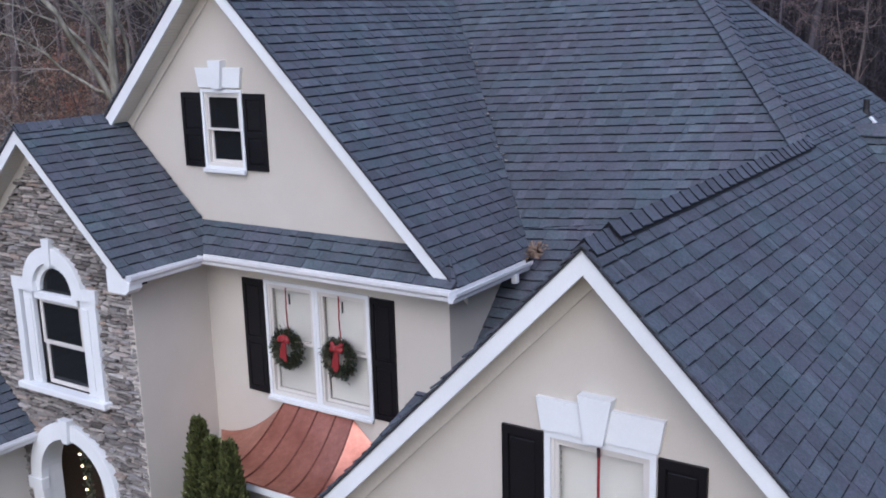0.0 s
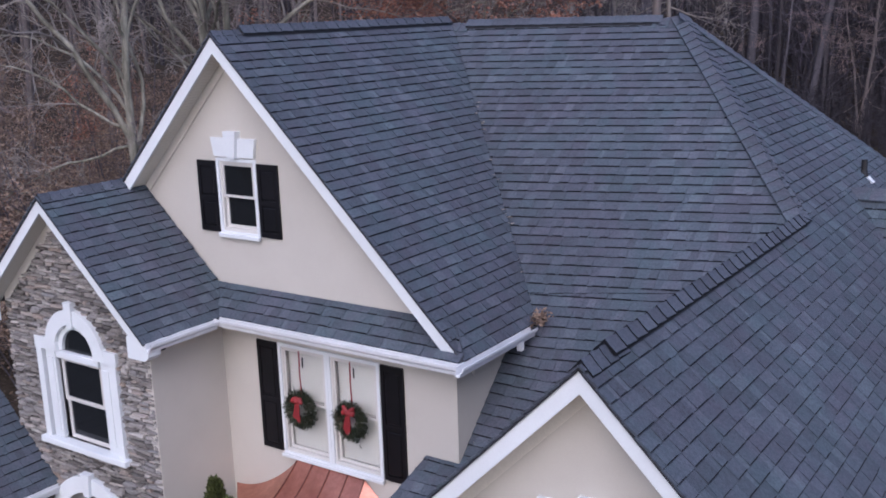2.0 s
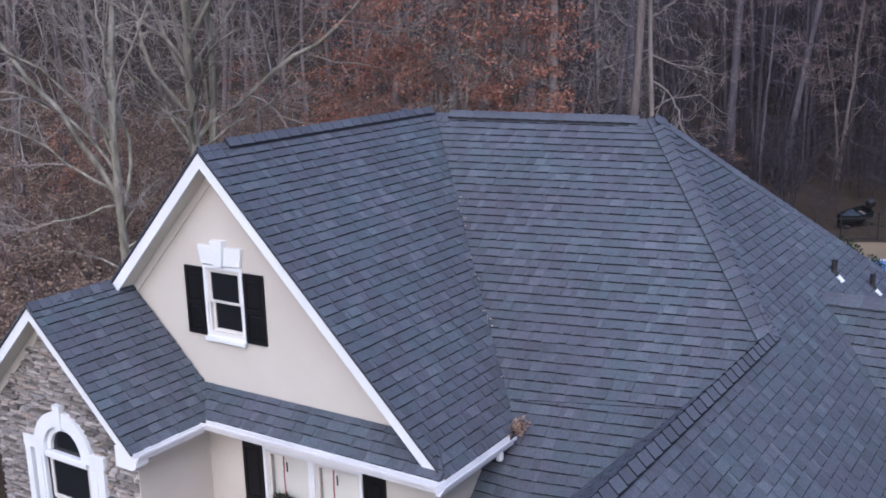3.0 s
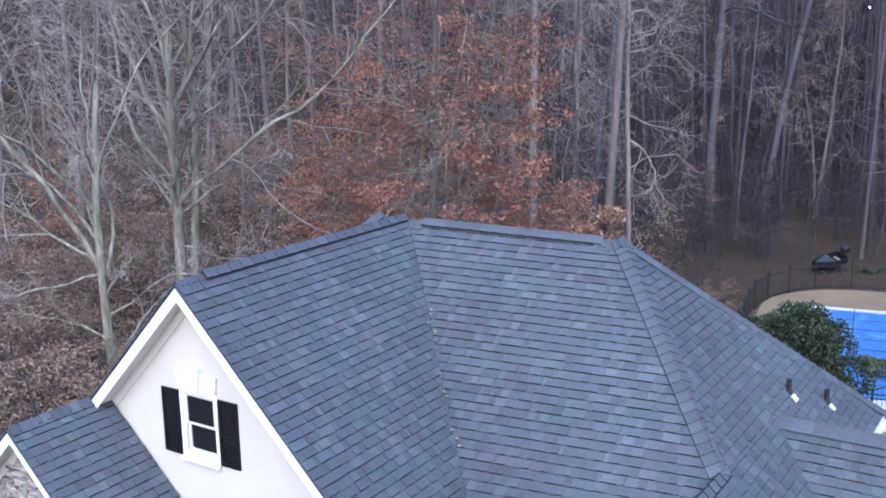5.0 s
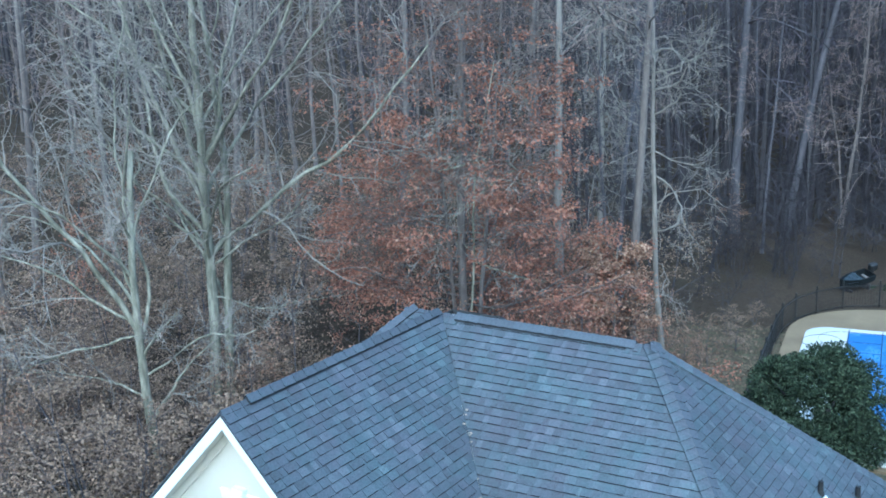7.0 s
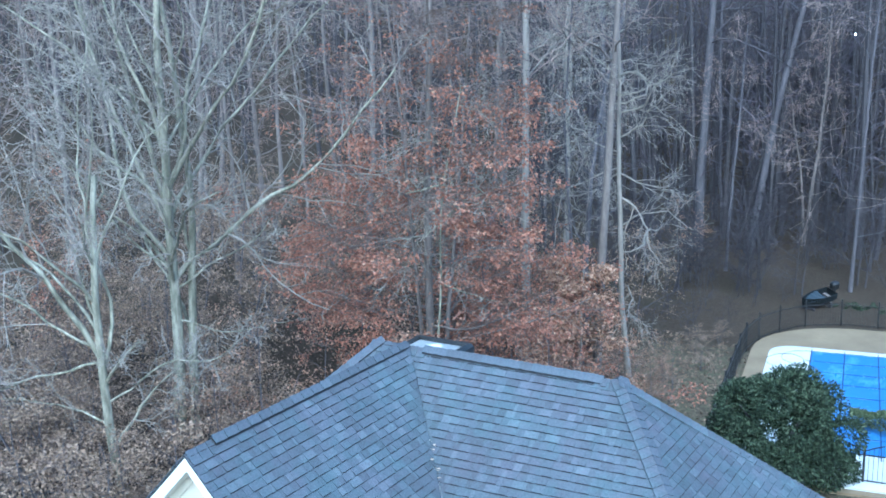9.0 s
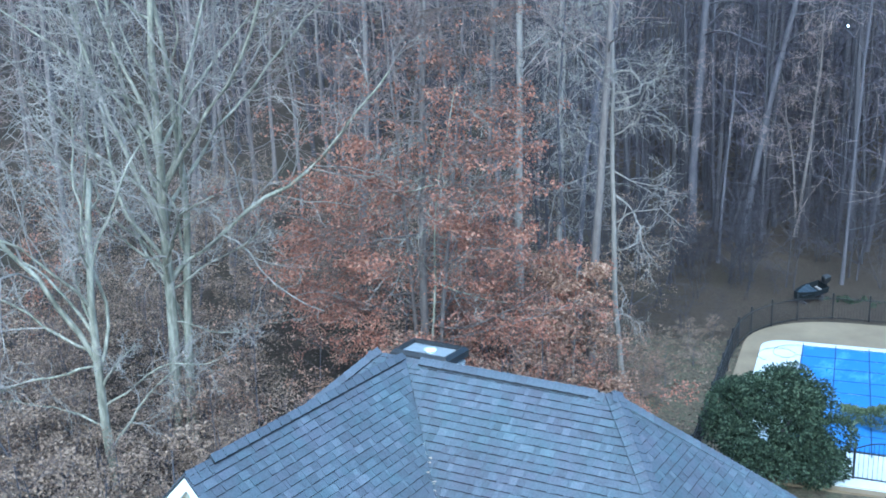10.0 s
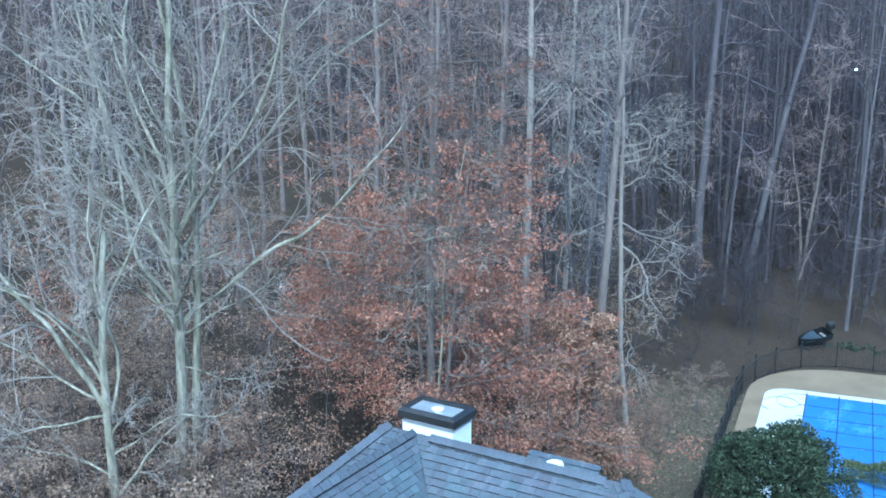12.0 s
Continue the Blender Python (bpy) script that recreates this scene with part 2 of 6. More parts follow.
M_WOODDOOR = mat("stained_door", two_scale((0.10, 0.05, 0.03), (0.16, 0.08, 0.045), 1.5, 20, 0.5, 0.1, stretch=(4, 4, 0.4)))


def ground_build(nt, b):
    big, mid, fine = noise_tex(nt, 0.12, 5.0, 0.65), noise_tex(nt, 1.6, 5.0, 0.7), noise_tex(nt, 9.0, 4.0, 0.75)
    # the woods floor is kept dark, canopy shade included in its browns
    col = ramp(nt, fine, [(0.25, (0.011, 0.008, 0.006)), (0.45, (0.034, 0.025, 0.018)), (0.6, (0.064, 0.047, 0.034)), (0.8, (0.125, 0.093, 0.068))])
    col = mix(nt, ramp(nt, mid, [(0.4, (0, 0, 0)), (0.7, (0.5, 0.5, 0.5))]), col, (0.055, 0.045, 0.032))
    col = mix(nt, ramp(nt, big, [(0.54, (0, 0, 0)), (0.74, (0.3, 0.3, 0.3))]), col, (0.050, 0.052, 0.030))
    # the mown side yard between the house and the pool: thin dormant grass under scattered leaves
    lawn = ramp(nt, fine, [(0.3, (0.026, 0.020, 0.014)), (0.5, (0.075, 0.060, 0.041)), (0.75, (0.165, 0.128, 0.09))])
    lawn = mix(nt, ramp(nt, mid, [(0.45, (0, 0, 0)), (0.7, (0.6, 0.6, 0.6))]), lawn, (0.085, 0.095, 0.055))
    xyz = nt.nodes.new("ShaderNodeSeparateXYZ")
    nt.links.new(nt.nodes.new("ShaderNodeTexCoord").outputs["Object"], xyz.inputs[0])
    inside = None
    for axis, k, c in (("X", 0.5, 7.0), ("Y", -0.35, 14.5)):
        m1 = nt.nodes.new("ShaderNodeMath")
        m1.operation = "MULTIPLY_ADD"
        nt.links.new(xyz.outputs[axis], m1.inputs[0])
        m1.inputs[1].default_value, m1.inputs[2].default_value = k, c
        m2 = nt.nodes.new("ShaderNodeMath")
        m2.operation, m2.use_clamp = "MULTIPLY_ADD", True
        nt.links.new(mid, m2.inputs[0])
        m2.inputs[1].default_value = 3.0
        nt.links.new(m1.outputs[0], m2.inputs[2])
        if inside is None:
            inside = m2.outputs[0]
        else:
            m3 = nt.nodes.new("ShaderNodeMath")
            m3.operation = "MULTIPLY"
            nt.links.new(inside, m3.inputs[0])
            nt.links.new(m2.outputs[0], m3.inputs[1])
            inside = m3.outputs[0]
    col = mix(nt, inside, col, lawn)
    nt.links.new(col, b.inputs["Base Color"])
    b.inputs["Roughness"].default_value = 0.95
    b.inputs["Specular IOR Level"].default_value = 0.15
    bump(nt, b, fine, 0.8, 0.06)


M_GROUND = mat("woodland_floor", ground_build)



# ---- building helpers ----
def mesh_of(name, bm, material):
    me = bpy.data.meshes.new(name)
    bm.to_mesh(me)
    bm.free()
    me.materials.append(material)
    return me


def part(name, bm, material, parent=None, label="", kind=""):
    ob = new(name, mesh_of(name, bm, material))
    ob.parent = parent
    return tagged(ob, label=label, kind=kind)


def raw(name, verts, faces, material, parent=None, label="", kind=""):
    me = bpy.data.meshes.new(name)
    me.from_pydata(verts, [], faces)
    me.materials.append(material)
    ob = new(name, me)
    ob.parent = parent
    return tagged(ob, label=label, kind=kind)


def thing(name, label, category, at=(0, 0, 0), group="", kind=""):
    ob = new(name)
    ob.location = at
    ob.empty_display_size = 0.2
    return tagged(ob, label, category, group, kind)


def box(bm, x0, x1, y0, y1, z0, z1):
    vs = [bm.verts.new((x, y, z)) for z in (z0, z1) for y in (y0, y1) for x in (x0, x1)]
    for f in ((0, 2, 3, 1), (4, 5, 7, 6), (0, 1, 5, 4), (2, 6, 7, 3), (0, 4, 6, 2), (1, 3, 7, 5)):
        bm.faces.new([vs[i] for i in f])
    return bm


def boxed(*spans, bevel=0.0):
    bm = bmesh.new()
    for s in spans:
        box(bm, *s)
    if bevel:
        bmesh.ops.bevel(bm, geom=bm.edges[:], offset=bevel, segments=1, affect="EDGES")
    return bm


def prism(bm, pts, shift):
    """A solid from a flat outline of 3D points pushed along shift."""
    s = Vector(shift)
    a = [bm.verts.new(p) for p in pts]
    b = [bm.verts.new(Vector(p) + s) for p in pts]
    n = len(pts)
    bm.faces.new(a[::-1])
    bm.faces.new(b)
    for i in range(n):
        bm.faces.new((a[i], a[(i + 1) % n], b[(i + 1) % n], b[i]))
    bmesh.ops.recalc_face_normals(bm, faces=bm.faces[:])
    return bm


def beam(bm, a, b, width, height, up=(0, 0, 1)):
    """A straight bar from a to b; width across, height along up, hanging below the line a-b."""
    a, b = Vector(a), Vector(b)
    d = (b - a).normalized()
    side = d.cross(Vector(up)).normalized() * width / 2
    u = side.cross(d).normalized() * height
    return prism(bm, [a - side, a + side, a + side - u, a - side - u], b - a)


def tube(bm, a, b, r0, r1, sides=10, caps=True):
    a, b = Vector(a), Vector(b)
    d = (b - a).normalized()
    side = d.orthogonal().normalized()
    up = d.cross(side)
    rings = []
    for c, r in ((a, r0), (b, r1)):
        rings.append([bm.verts.new(c + r * (math.cos(2 * math.pi * i / sides) * side + math.sin(2 * math.pi * i / sides) * up)) for i in range(sides)])
    for i in range(sides):
        j = (i + 1) % sides
        bm.faces.new((rings[0][i], rings[0][j], rings[1][j], rings[1][i]))
    if caps:
        bm.faces.new(rings[0][::-1])
        bm.faces.new(rings[1])
    return bm


# ---- plan of the house: x along the front, y into the depth ----
ZR, YR, XL, XE = 9.30, 14.50, -10.33, -5.58      # main ridge
KF, KR, KV, KB = 0.87, 0.9116, 0.965, 0.99          # falls of its front, right, valley-side and back slopes
XG, ZG, KG, YG = -9.655, 9.36, 1.005, 9.06        # big front gable: ridge, fall, front edge
XR, ZRR, YRF = -3.09, 7.03, 6.19                 # right-hand gable: ridge, front edge
XP, ZP, KP, YP = -11.66, 7.36, 0.93, 7.70        # entry gable over the stone front
EAVE = 5.66
GX = XG + (ZG - EAVE) / KG                       # right eave of the big gable
YW = 9.26                                        # front wall


def front(y, x=-5.0):
    """The main front slope; it falls a little faster toward the big gable."""
    d = YR - y
    xv, xh = XG + 0.95 * d, XE + 0.95 * d
    s = max(0.0, min(1.0, (x - xv) / max(0.5, xh - xv)))
    return ZR - (KV + (KF - KV) * s) * d


def fall(x, x0, z0, k):
    return z0 - k * abs(x - x0)


house = thing("house", "two-storey stucco house with dark shingle roofs and white trim", "house", (-8, 12, 0))
house_at = Matrix.Translation((8, -12, 0))


def hpart(name, bm, material, parent=None, label="", kind=""):
    ob = part(name, bm, material, parent or house, label, kind)
    if parent is None:
        ob.matrix_parent_inverse = house_at
    return ob


def clip(poly, a, b):
    """Keeps the part of a flat polygon to the left of a-b."""
    out = []
    n = len(poly)
    for i in range(n):
        p, q = poly[i], poly[(i + 1) % n]
        sp = (b[0] - a[0]) * (p[1] - a[1]) - (b[1] - a[1]) * (p[0] - a[0])
        sq = (b[0] - a[0]) * (q[1] - a[1]) - (b[1] - a[1]) * (q[0] - a[0])
        if sp >= 0:
            out.append(p)
        if (sp >= 0) != (sq >= 0):
            t = sp / (sp - sq)
            out.append((p[0] + t * (q[0] - p[0]), p[1] + t * (q[1] - p[1])))
    return out


def dark_edges(ob, down, shadow_lips=()):
    """Cut shingle edges show bare asphalt; the listed lips carry a painted shadow line."""
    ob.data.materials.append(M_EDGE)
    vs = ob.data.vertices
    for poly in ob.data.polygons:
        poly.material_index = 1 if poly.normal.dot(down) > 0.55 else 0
    for i in shadow_lips:
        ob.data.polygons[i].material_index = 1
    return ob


EXPOSE = 0.143
roof_rng = random.Random(5)


def roof_slope(outline, plane, down, label="", singles=None, part_name="roof_slope", deck=0.010):
    """One slope: a deck and its courses of shingles. outline: convex plan corners; plane(x, y): height;
    down: plan direction of the fall. singles(p): whether a shingle there is an object of its own."""
    d = Vector((*down, 0)).normalized()
    o = Vector((*outline[0], plane(*outline[0])))
    q = Vector((outline[0][0] + d.x, outline[0][1] + d.y, 0))
    q.z = plane(q.x, q.y)
    vdir = -(q - o).normalized()
    udir = Vector((0, 0, 1)).cross(-d).normalized() * -1
    ndir = udir.cross(vdir).normalized()
    if ndir.z < 0:
        udir, ndir = -udir, -ndir
        ndir = udir.cross(vdir).normalized()
    flat = []
    for x, y in outline:
        p = Vector((x, y, plane(x, y))) - o
        flat.append((p.dot(udir), p.dot(vdir)))
    area = sum(flat[i][0] * flat[(i + 1) % len(flat)][1] - flat[(i + 1) % len(flat)][0] * flat[i][1] for i in range(len(flat)))
    if area < 0:
        flat = flat[::-1]
    bm = bmesh.new()
    prism(bm, [Vector((x, y, plane(x, y))) - deck * ndir for x, y in outline], -0.014 * ndir)
    slope = hpart(part_name, bm, M_DECK, None, label)
    u0, u1 = min(p[0] for p in flat), max(p[0] for p in flat)
    v0, v1 = min(p[1] for p in flat), max(p[1] for p in flat)
    verts, faces, shadow_lips = [], [], []
    rows = int((v1 - v0) / EXPOSE) + 2
    for r in range(rows):
        va, vb = v0 + r * EXPOSE, v0 + (r + 1) * EXPOSE + 0.012
        u = u0 - roof_rng.uniform(0, 0.3)
        tooth = True
        while u < u1:
            tooth = not tooth if roof_rng.random() < 0.8 else tooth      # doubled tabs alternate with single ones
            w = roof_rng.choice((0.11, 0.14, 0.17, 0.20, 0.24) if tooth else (0.05, 0.07, 0.10, 0.13, 0.17))
            thick = (roof_rng.uniform(0.018, 0.022) if tooth else roof_rng.uniform(0.008, 0.012))
            drop = roof_rng.choice((0.0, 0.0, 0.0015, -0.002))
            piece = [(u, va + drop), (u + w, va + drop), (u + w, vb), (u, vb)]
            u += w + 0.002
            for i in range(len(flat)):
                piece = clip(piece, flat[i], flat[(i + 1) % len(flat)])
                if len(piece) < 3:
                    break
            if len(piece) < 3:
                continue
            top = []
            for pu, pv in piece:
                lift = thick * max(0.0, 1 - (pv - va) / (vb - va)) + 0.002
                q = o + pu * udir + pv * vdir
                q.z = plane(q.x, q.y)
                top.append(q + lift * ndir)
            low = [q - (0.006 + thick * 0.5) * ndir for q in top]
            n = len(piece)
            ff = [tuple(range(n, 2 * n))] + [(i, (i + 1) % n, n + (i + 1) % n, n + i) for i in range(n)]
            whole = n == 4 and abs(piece[0][1] - va - drop) < 1e-6 and abs(piece[1][1] - va - drop) < 1e-6
            if whole:                            # a dark lip along the butt: the shadow line between courses, put into colour
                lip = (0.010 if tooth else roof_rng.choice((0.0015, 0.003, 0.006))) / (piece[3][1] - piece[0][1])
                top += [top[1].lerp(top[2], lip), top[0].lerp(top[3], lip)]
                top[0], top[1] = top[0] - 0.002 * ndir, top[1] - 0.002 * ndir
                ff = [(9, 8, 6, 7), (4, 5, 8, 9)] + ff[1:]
            vv = [tuple(p) for p in low + top]
            c = sum(top[:n], Vector()) / n
            if singles and singles(c):
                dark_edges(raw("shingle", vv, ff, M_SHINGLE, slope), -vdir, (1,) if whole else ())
            else:
                k = len(verts)
                if whole:
                    shadow_lips.append(len(faces) + 1)
                verts += vv
                faces += [tuple(i + k for i in f) for f in ff]
    if verts:
        dark_edges(raw("shingle_field", verts, faces, M_SHINGLES, slope, "charcoal asphalt shingles in courses", "stuff"), -vdir, shadow_lips)
    return slope


def ridge_caps(a, b, slope_l, slope_r, width=0.14, step=0.19, tall=0.022, lift=0.012):
    """Bent cap shingles along a ridge or hip from its low end a to its high end b. slope_l, slope_r: fall per metre across."""
    a, b = Vector(a), Vector(b)
    d = (b - a).normalized()
    side = d.cross(Vector((0, 0, 1))).normalized()
    up = side.cross(d).normalized()
    n = int((b - a).length / step) + 1
    L = step + 0.06
    prof = [(-width, -width * slope_l), (-width * 0.45, -width * 0.45 * slope_l + 0.004), (0, 0.016), (width * 0.45, -width * 0.45 * slope_r + 0.004), (width, -width * slope_r)]
    verts, faces = [], []
    for s, h in ((0.0, tall), (L, 0.0)):
        for t in (0.0, 1.0):
            for w, z in prof:
                verts.append((w, s, z + t * h if t else z - 0.008))
    m = len(prof)
    for i in range(m - 1):
        faces.append((m + i, m + i + 1, 3 * m + i + 1, 3 * m + i))
        faces.append((i, m + i, m + i + 1, i + 1)[::-1])
    faces.append((0, m, 3 * m, 2 * m))
    faces.append((m - 1, 2 * m - 1, 4 * m - 1, 3 * m - 1)[::-1])
    me = bpy.data.meshes.new("ridge_cap")
    me.from_pydata(verts, [], faces)
    me.materials.append(M_SHINGLE)
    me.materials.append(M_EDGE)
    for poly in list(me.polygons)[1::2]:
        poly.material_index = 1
    rot = Matrix((side, d, up)).transposed().to_4x4()
    for i in range(n):
        ob = new("ridge_cap", me)
        ob.parent = house
        ob.matrix_parent_inverse = house_at
        ob.matrix_basis = Matrix.Translation(a + d * min(i * step, (b - a).length - L * 0.5) + up * lift) @ rot
    return n


def fascia(a, b, face, depth=0.19, thick=0.03, drop=0.0, name="rake_board"):
    """A board under a roof edge from a to b, its face turned to the plan direction face."""
    f = Vector(face).normalized()
    a, b = Vector(a) - Vector((0, 0, drop)), Vector(b) - Vector((0, 0, drop))
    down = Vector((0, 0, -(b - a).length / max(0.2, math.hypot(b.x - a.x, b.y - a.y))))
    bm = bmesh.new()
    prism(bm, [a, b, b + down * depth, a + down * depth], -f * thick)
    return hpart(name, bm, M_WHITE)


# ---- walls ----
def wall(name, outline, thick_dir, material=None, label="", holes=()):
    """An upright wall from a flat outline, with thickness; holes: rectangles as (x0, x1, z0, z1) on a front wall."""
    bm = bmesh.new()
    if not holes:
        prism(bm, outline, thick_dir)
        return hpart(name, bm, material or M_STUCCO, None, label)
    y = outline[0][1]
    flat = [(p[0], p[2]) for p in outline]
    area = sum(flat[i][0] * flat[(i + 1) % len(flat)][1] - flat[(i + 1) % len(flat)][0] * flat[i][1] for i in range(len(flat)))
    if area < 0:
        flat = flat[::-1]
    xs = sorted({min(p[0] for p in flat), max(p[0] for p in flat), *[h[0] for h in holes], *[h[1] for h in holes]})
    zs = sorted({min(p[1] for p in flat), max(p[1] for p in flat), *[h[2] for h in holes], *[h[3] for h in holes]})
    for x0, x1 in zip(xs, xs[1:]):
        for z0, z1 in zip(zs, zs[1:]):
            cx, cz = (x0 + x1) / 2, (z0 + z1) / 2
            if any(h[0] < cx < h[1] and h[2] < cz < h[3] for h in holes):
                continue
            cell = [(x0, z0), (x1, z0), (x1, z1), (x0, z1)]
            for i in range(len(flat)):
                cell = clip(cell, flat[i], flat[(i + 1) % len(flat)])
                if len(cell) < 3:
                    break
            if len(cell) >= 3:
                prism(bm, [(px, y, pz) for px, pz in cell], thick_dir)
    bmesh.ops.remove_doubles(bm, verts=bm.verts[:], dist=0.0005)
    return hpart(name, bm, material or M_STUCCO, None, label)


# main roof
hipx = XR
hipy = YR - (ZR - ZRR) / KF
g_right = lambda x, y: fall(x, XG, ZG, KG)
g_left = g_right
m_front = lambda x, y: front(y, x)
m_right = lambda x, y: ZR - KR * (x - XE)
r_right = lambda x, y: ZRR - (x - XR)
r_left = lambda x, y: ZRR + (x - XR)
m_left = lambda x, y: ZR + (x - XL)
m_back = lambda x, y: ZR - KB * (y - YR)
m_side = lambda x, y: ZR - KF * (YR - y)
p_roof = lambda x, y: fall(x, XP, ZP, KP)
W_Y, W_Z = 14.30, 6.98                           # right wing's ridge
w_front = lambda x, y: W_Z - (W_Y - y)
w_back = lambda x, y: W_Z - (y - W_Y)
BACK_Z = 6.05
bx = XR + (ZRR - BACK_Z)                         # rear right corner
by = YR + (ZR - BACK_Z) / KB
vy = YR - (ZR - EAVE) / KV                       # front slope at eave height
sy = lambda z: YR - (ZR - z) / KF

roof_slope([(XG, YG - 0.02), (GX, YG - 0.02), (GX, vy), (XG, YR)], g_right, (1, 0), "charcoal shingle slope of the big front gable")
LE = 2.06                                        # run of the big gable to its left edge
roof_slope([(XG, YG - 0.02), (XG, YR), (XG - LE, sy(ZG - KG * LE)), (XG - LE, YG - 0.02)], g_left, (-1, 0))
low = 4.5
wy = YR - (ZR - (ZG - KG * (-6.24 - XG))) / KV
rx = lambda y: XR - (ZRR - front(y, -4.2)) + 0.45
roof_slope([(XG + 0.03, YR), (XE, YR), (hipx, hipy), (rx(wy), wy), (-6.24, wy)], m_front, (0, -1), "charcoal shingle front slope under the main ridge", deck=0.12)
roof_slope([(-6.24, wy), (rx(wy), wy), (rx(9.25), 9.25), (-6.24, 9.25)], m_front, (0, -1), deck=0.12)
HL = XL - (XG - LE)                              # run of the left hip
roof_slope([(XG, YR), (XL, YR), (XL - HL, sy(ZR - HL)), (XG - LE, sy(ZG - KG * LE))], m_side, (0, -1))
roof_slope([(XL, YR), (XL - HL, YR + HL / KB), (XL - HL, YR - HL / KF)], m_left, (-1, 0))
roof_slope([(XL, YR), (XE, YR), (bx, by), (XL - HL, by), (XL - HL, YR + HL / KB)], m_back, (0, 1))
bm = bmesh.new()
prism(bm, [(XG - LE + 0.08, y, z) for y, z in ((9.5, 0), (by - 0.3, 0), (by - 0.3, BACK_Z), (YR + HL / KB, ZR - HL - 0.06), (YR - HL / KF, ZR - HL - 0.06), (sy(ZG - KG * LE), ZG - KG * LE - 0.06), (9.5, ZG - KG * LE - 0.06))], (0.14, 0, 0))
hpart("wall", bm, M_STUCCO)
rh = YR + (ZR - ZRR) / KB
roof_slope([(XE, YR), (hipx, hipy), (hipx, rh)], m_right, (1, 0))
near = lambda c: c.y < 8.05 and c.z > 4.9
roof_slope([(XR, YRF - 0.02), (0.9, YRF - 0.02), (0.9, 10.36), (-3.04, W_Y), (XR, W_Y)], r_right, (1, 0), "charcoal shingle slope of the right-hand gable", near)
roof_slope([(XR, W_Y), (bx, W_Y), (bx, by), (XR, rh)], r_right, (1, 0))
roof_slope([(XR, YRF - 0.02), (XR, hipy), (-5.9, 10.6), (-6.2, 9.9), (-7.1, 8.0), (-7.1, YRF - 0.02)], r_left, (-1, 0))
roof_slope([(-3.04, W_Y), (0.90, 10.36), (6.0, 10.36), (6.0, W_Y)], w_front, (0, -1))
roof_slope([(-3.0, W_Y), (6.0, W_Y), (6.0, W_Y + 1.2), (-3.0 + 1.2, W_Y + 1.2)], w_back, (0, 1))
rear = lambda x, y: 7.45 - (18.75 - y)
roof_slope([(-9.45, 18.75), (-7.75, 18.75), (-7.75, 17.75), (-9.45, 17.75)], rear, (0, -1), "rear shingle slope behind the ridge")
PE = XP + (ZP - 5.64) / KP
roof_slope([(XP, YP - 0.02), (PE, YP - 0.02), (PE, 9.36), (XP, 9.36)], p_roof, (1, 0), "charcoal shingle slope over the stone entry front")
roof_slope([(XP, YP - 0.02), (XP, 9.36), (XP - 1.9, 9.36), (XP - 1.9, YP - 0.02)], p_roof, (-1, 0))
pent = lambda x, y: 5.66 + 0.87 * (y - 8.97)
roof_slope([(PE - 0.1, 8.97), (GX - 0.02, 8.97), (GX - 0.02, 9.06), (-6.3, 9.37), (-10.2, 9.37)], pent, (0, -1), "narrow shingle skirt roof below the gable wall", part_name="skirt_roof")
shed = lambda x, y: 4.27 - (9.25 - y)
roof_slope([(-6.70, 9.25), (-7.35, 8.1), (-6.0, 8.1), (-6.0, 9.25)], shed, (0, -1), part_name="skirt_roof")
lw = lambda x, y: 3.02 - (x + 12.42)
roof_slope([(-12.42, 4.5), (-12.42, 8.0), (-15.6, 8.0), (-15.6, 4.5)], lw, (1, 0), "lower shingle slope beside the stone front")

ridge_caps((XG, YG, ZG), (XG, YG + 0.55, ZG), KG, KG, tall=0.012)
ridge_caps((XE, YR, ZR), (XE - 0.5, YR, ZR), KF, KF, tall=0.012)
ridge_caps((XG + 0.4, YR, ZR), (XL, YR, ZR), KF, KF, tall=0.012)
ridge_caps((hipx, hipy, ZRR), (XE, YR, ZR), 0.46, 0.46, 0.150, step=0.168, tall=0.015, lift=0.036)
ridge_caps((bx, by, BACK_Z), (XE, YR, ZR), 0.46, 0.46, 0.150, step=0.168, tall=0.015, lift=0.036)
ridge_caps((XL - HL, YR - HL / KF, ZR - HL), (XL, YR, ZR), 0.46, 0.46, 0.150, step=0.168, tall=0.015, lift=0.036)
ridge_caps((XR, YRF + 0.02, ZRR), (XR, YRF + 0.62, ZRR), 0.95, 0.95, 0.10, 0.15, 0.016, 0.018)
bm = bmesh.new()
prism(bm, [(XR + w, YRF + 0.44, ZRR + h) for w, h in ((-0.078, -0.09), (0, 0.0), (0.078, -0.09), (0.078, -0.04), (0, 0.034), (-0.078, -0.04))], (0, hipy - YRF - 0.42, 0))
hpart("ridge_vent", bm, M_DECK)
ridge_caps((XR, YRF + 0.42, ZRR + 0.040), (XR, hipy + 0.08, ZRR + 0.040), 0.84, 0.84, 0.095, 0.20, 0.022, 0.008)
ridge_caps((XP, YP, ZP), (XP, 9.2, ZP), 0.86, 0.86, 0.11, 0.165, 0.010, 0.016)
ridge_caps((5.9, W_Y, W_Z), (-3.08, W_Y, W_Z), 0.8, 0.8, 0.15, 0.30, 0.014, 0.035)


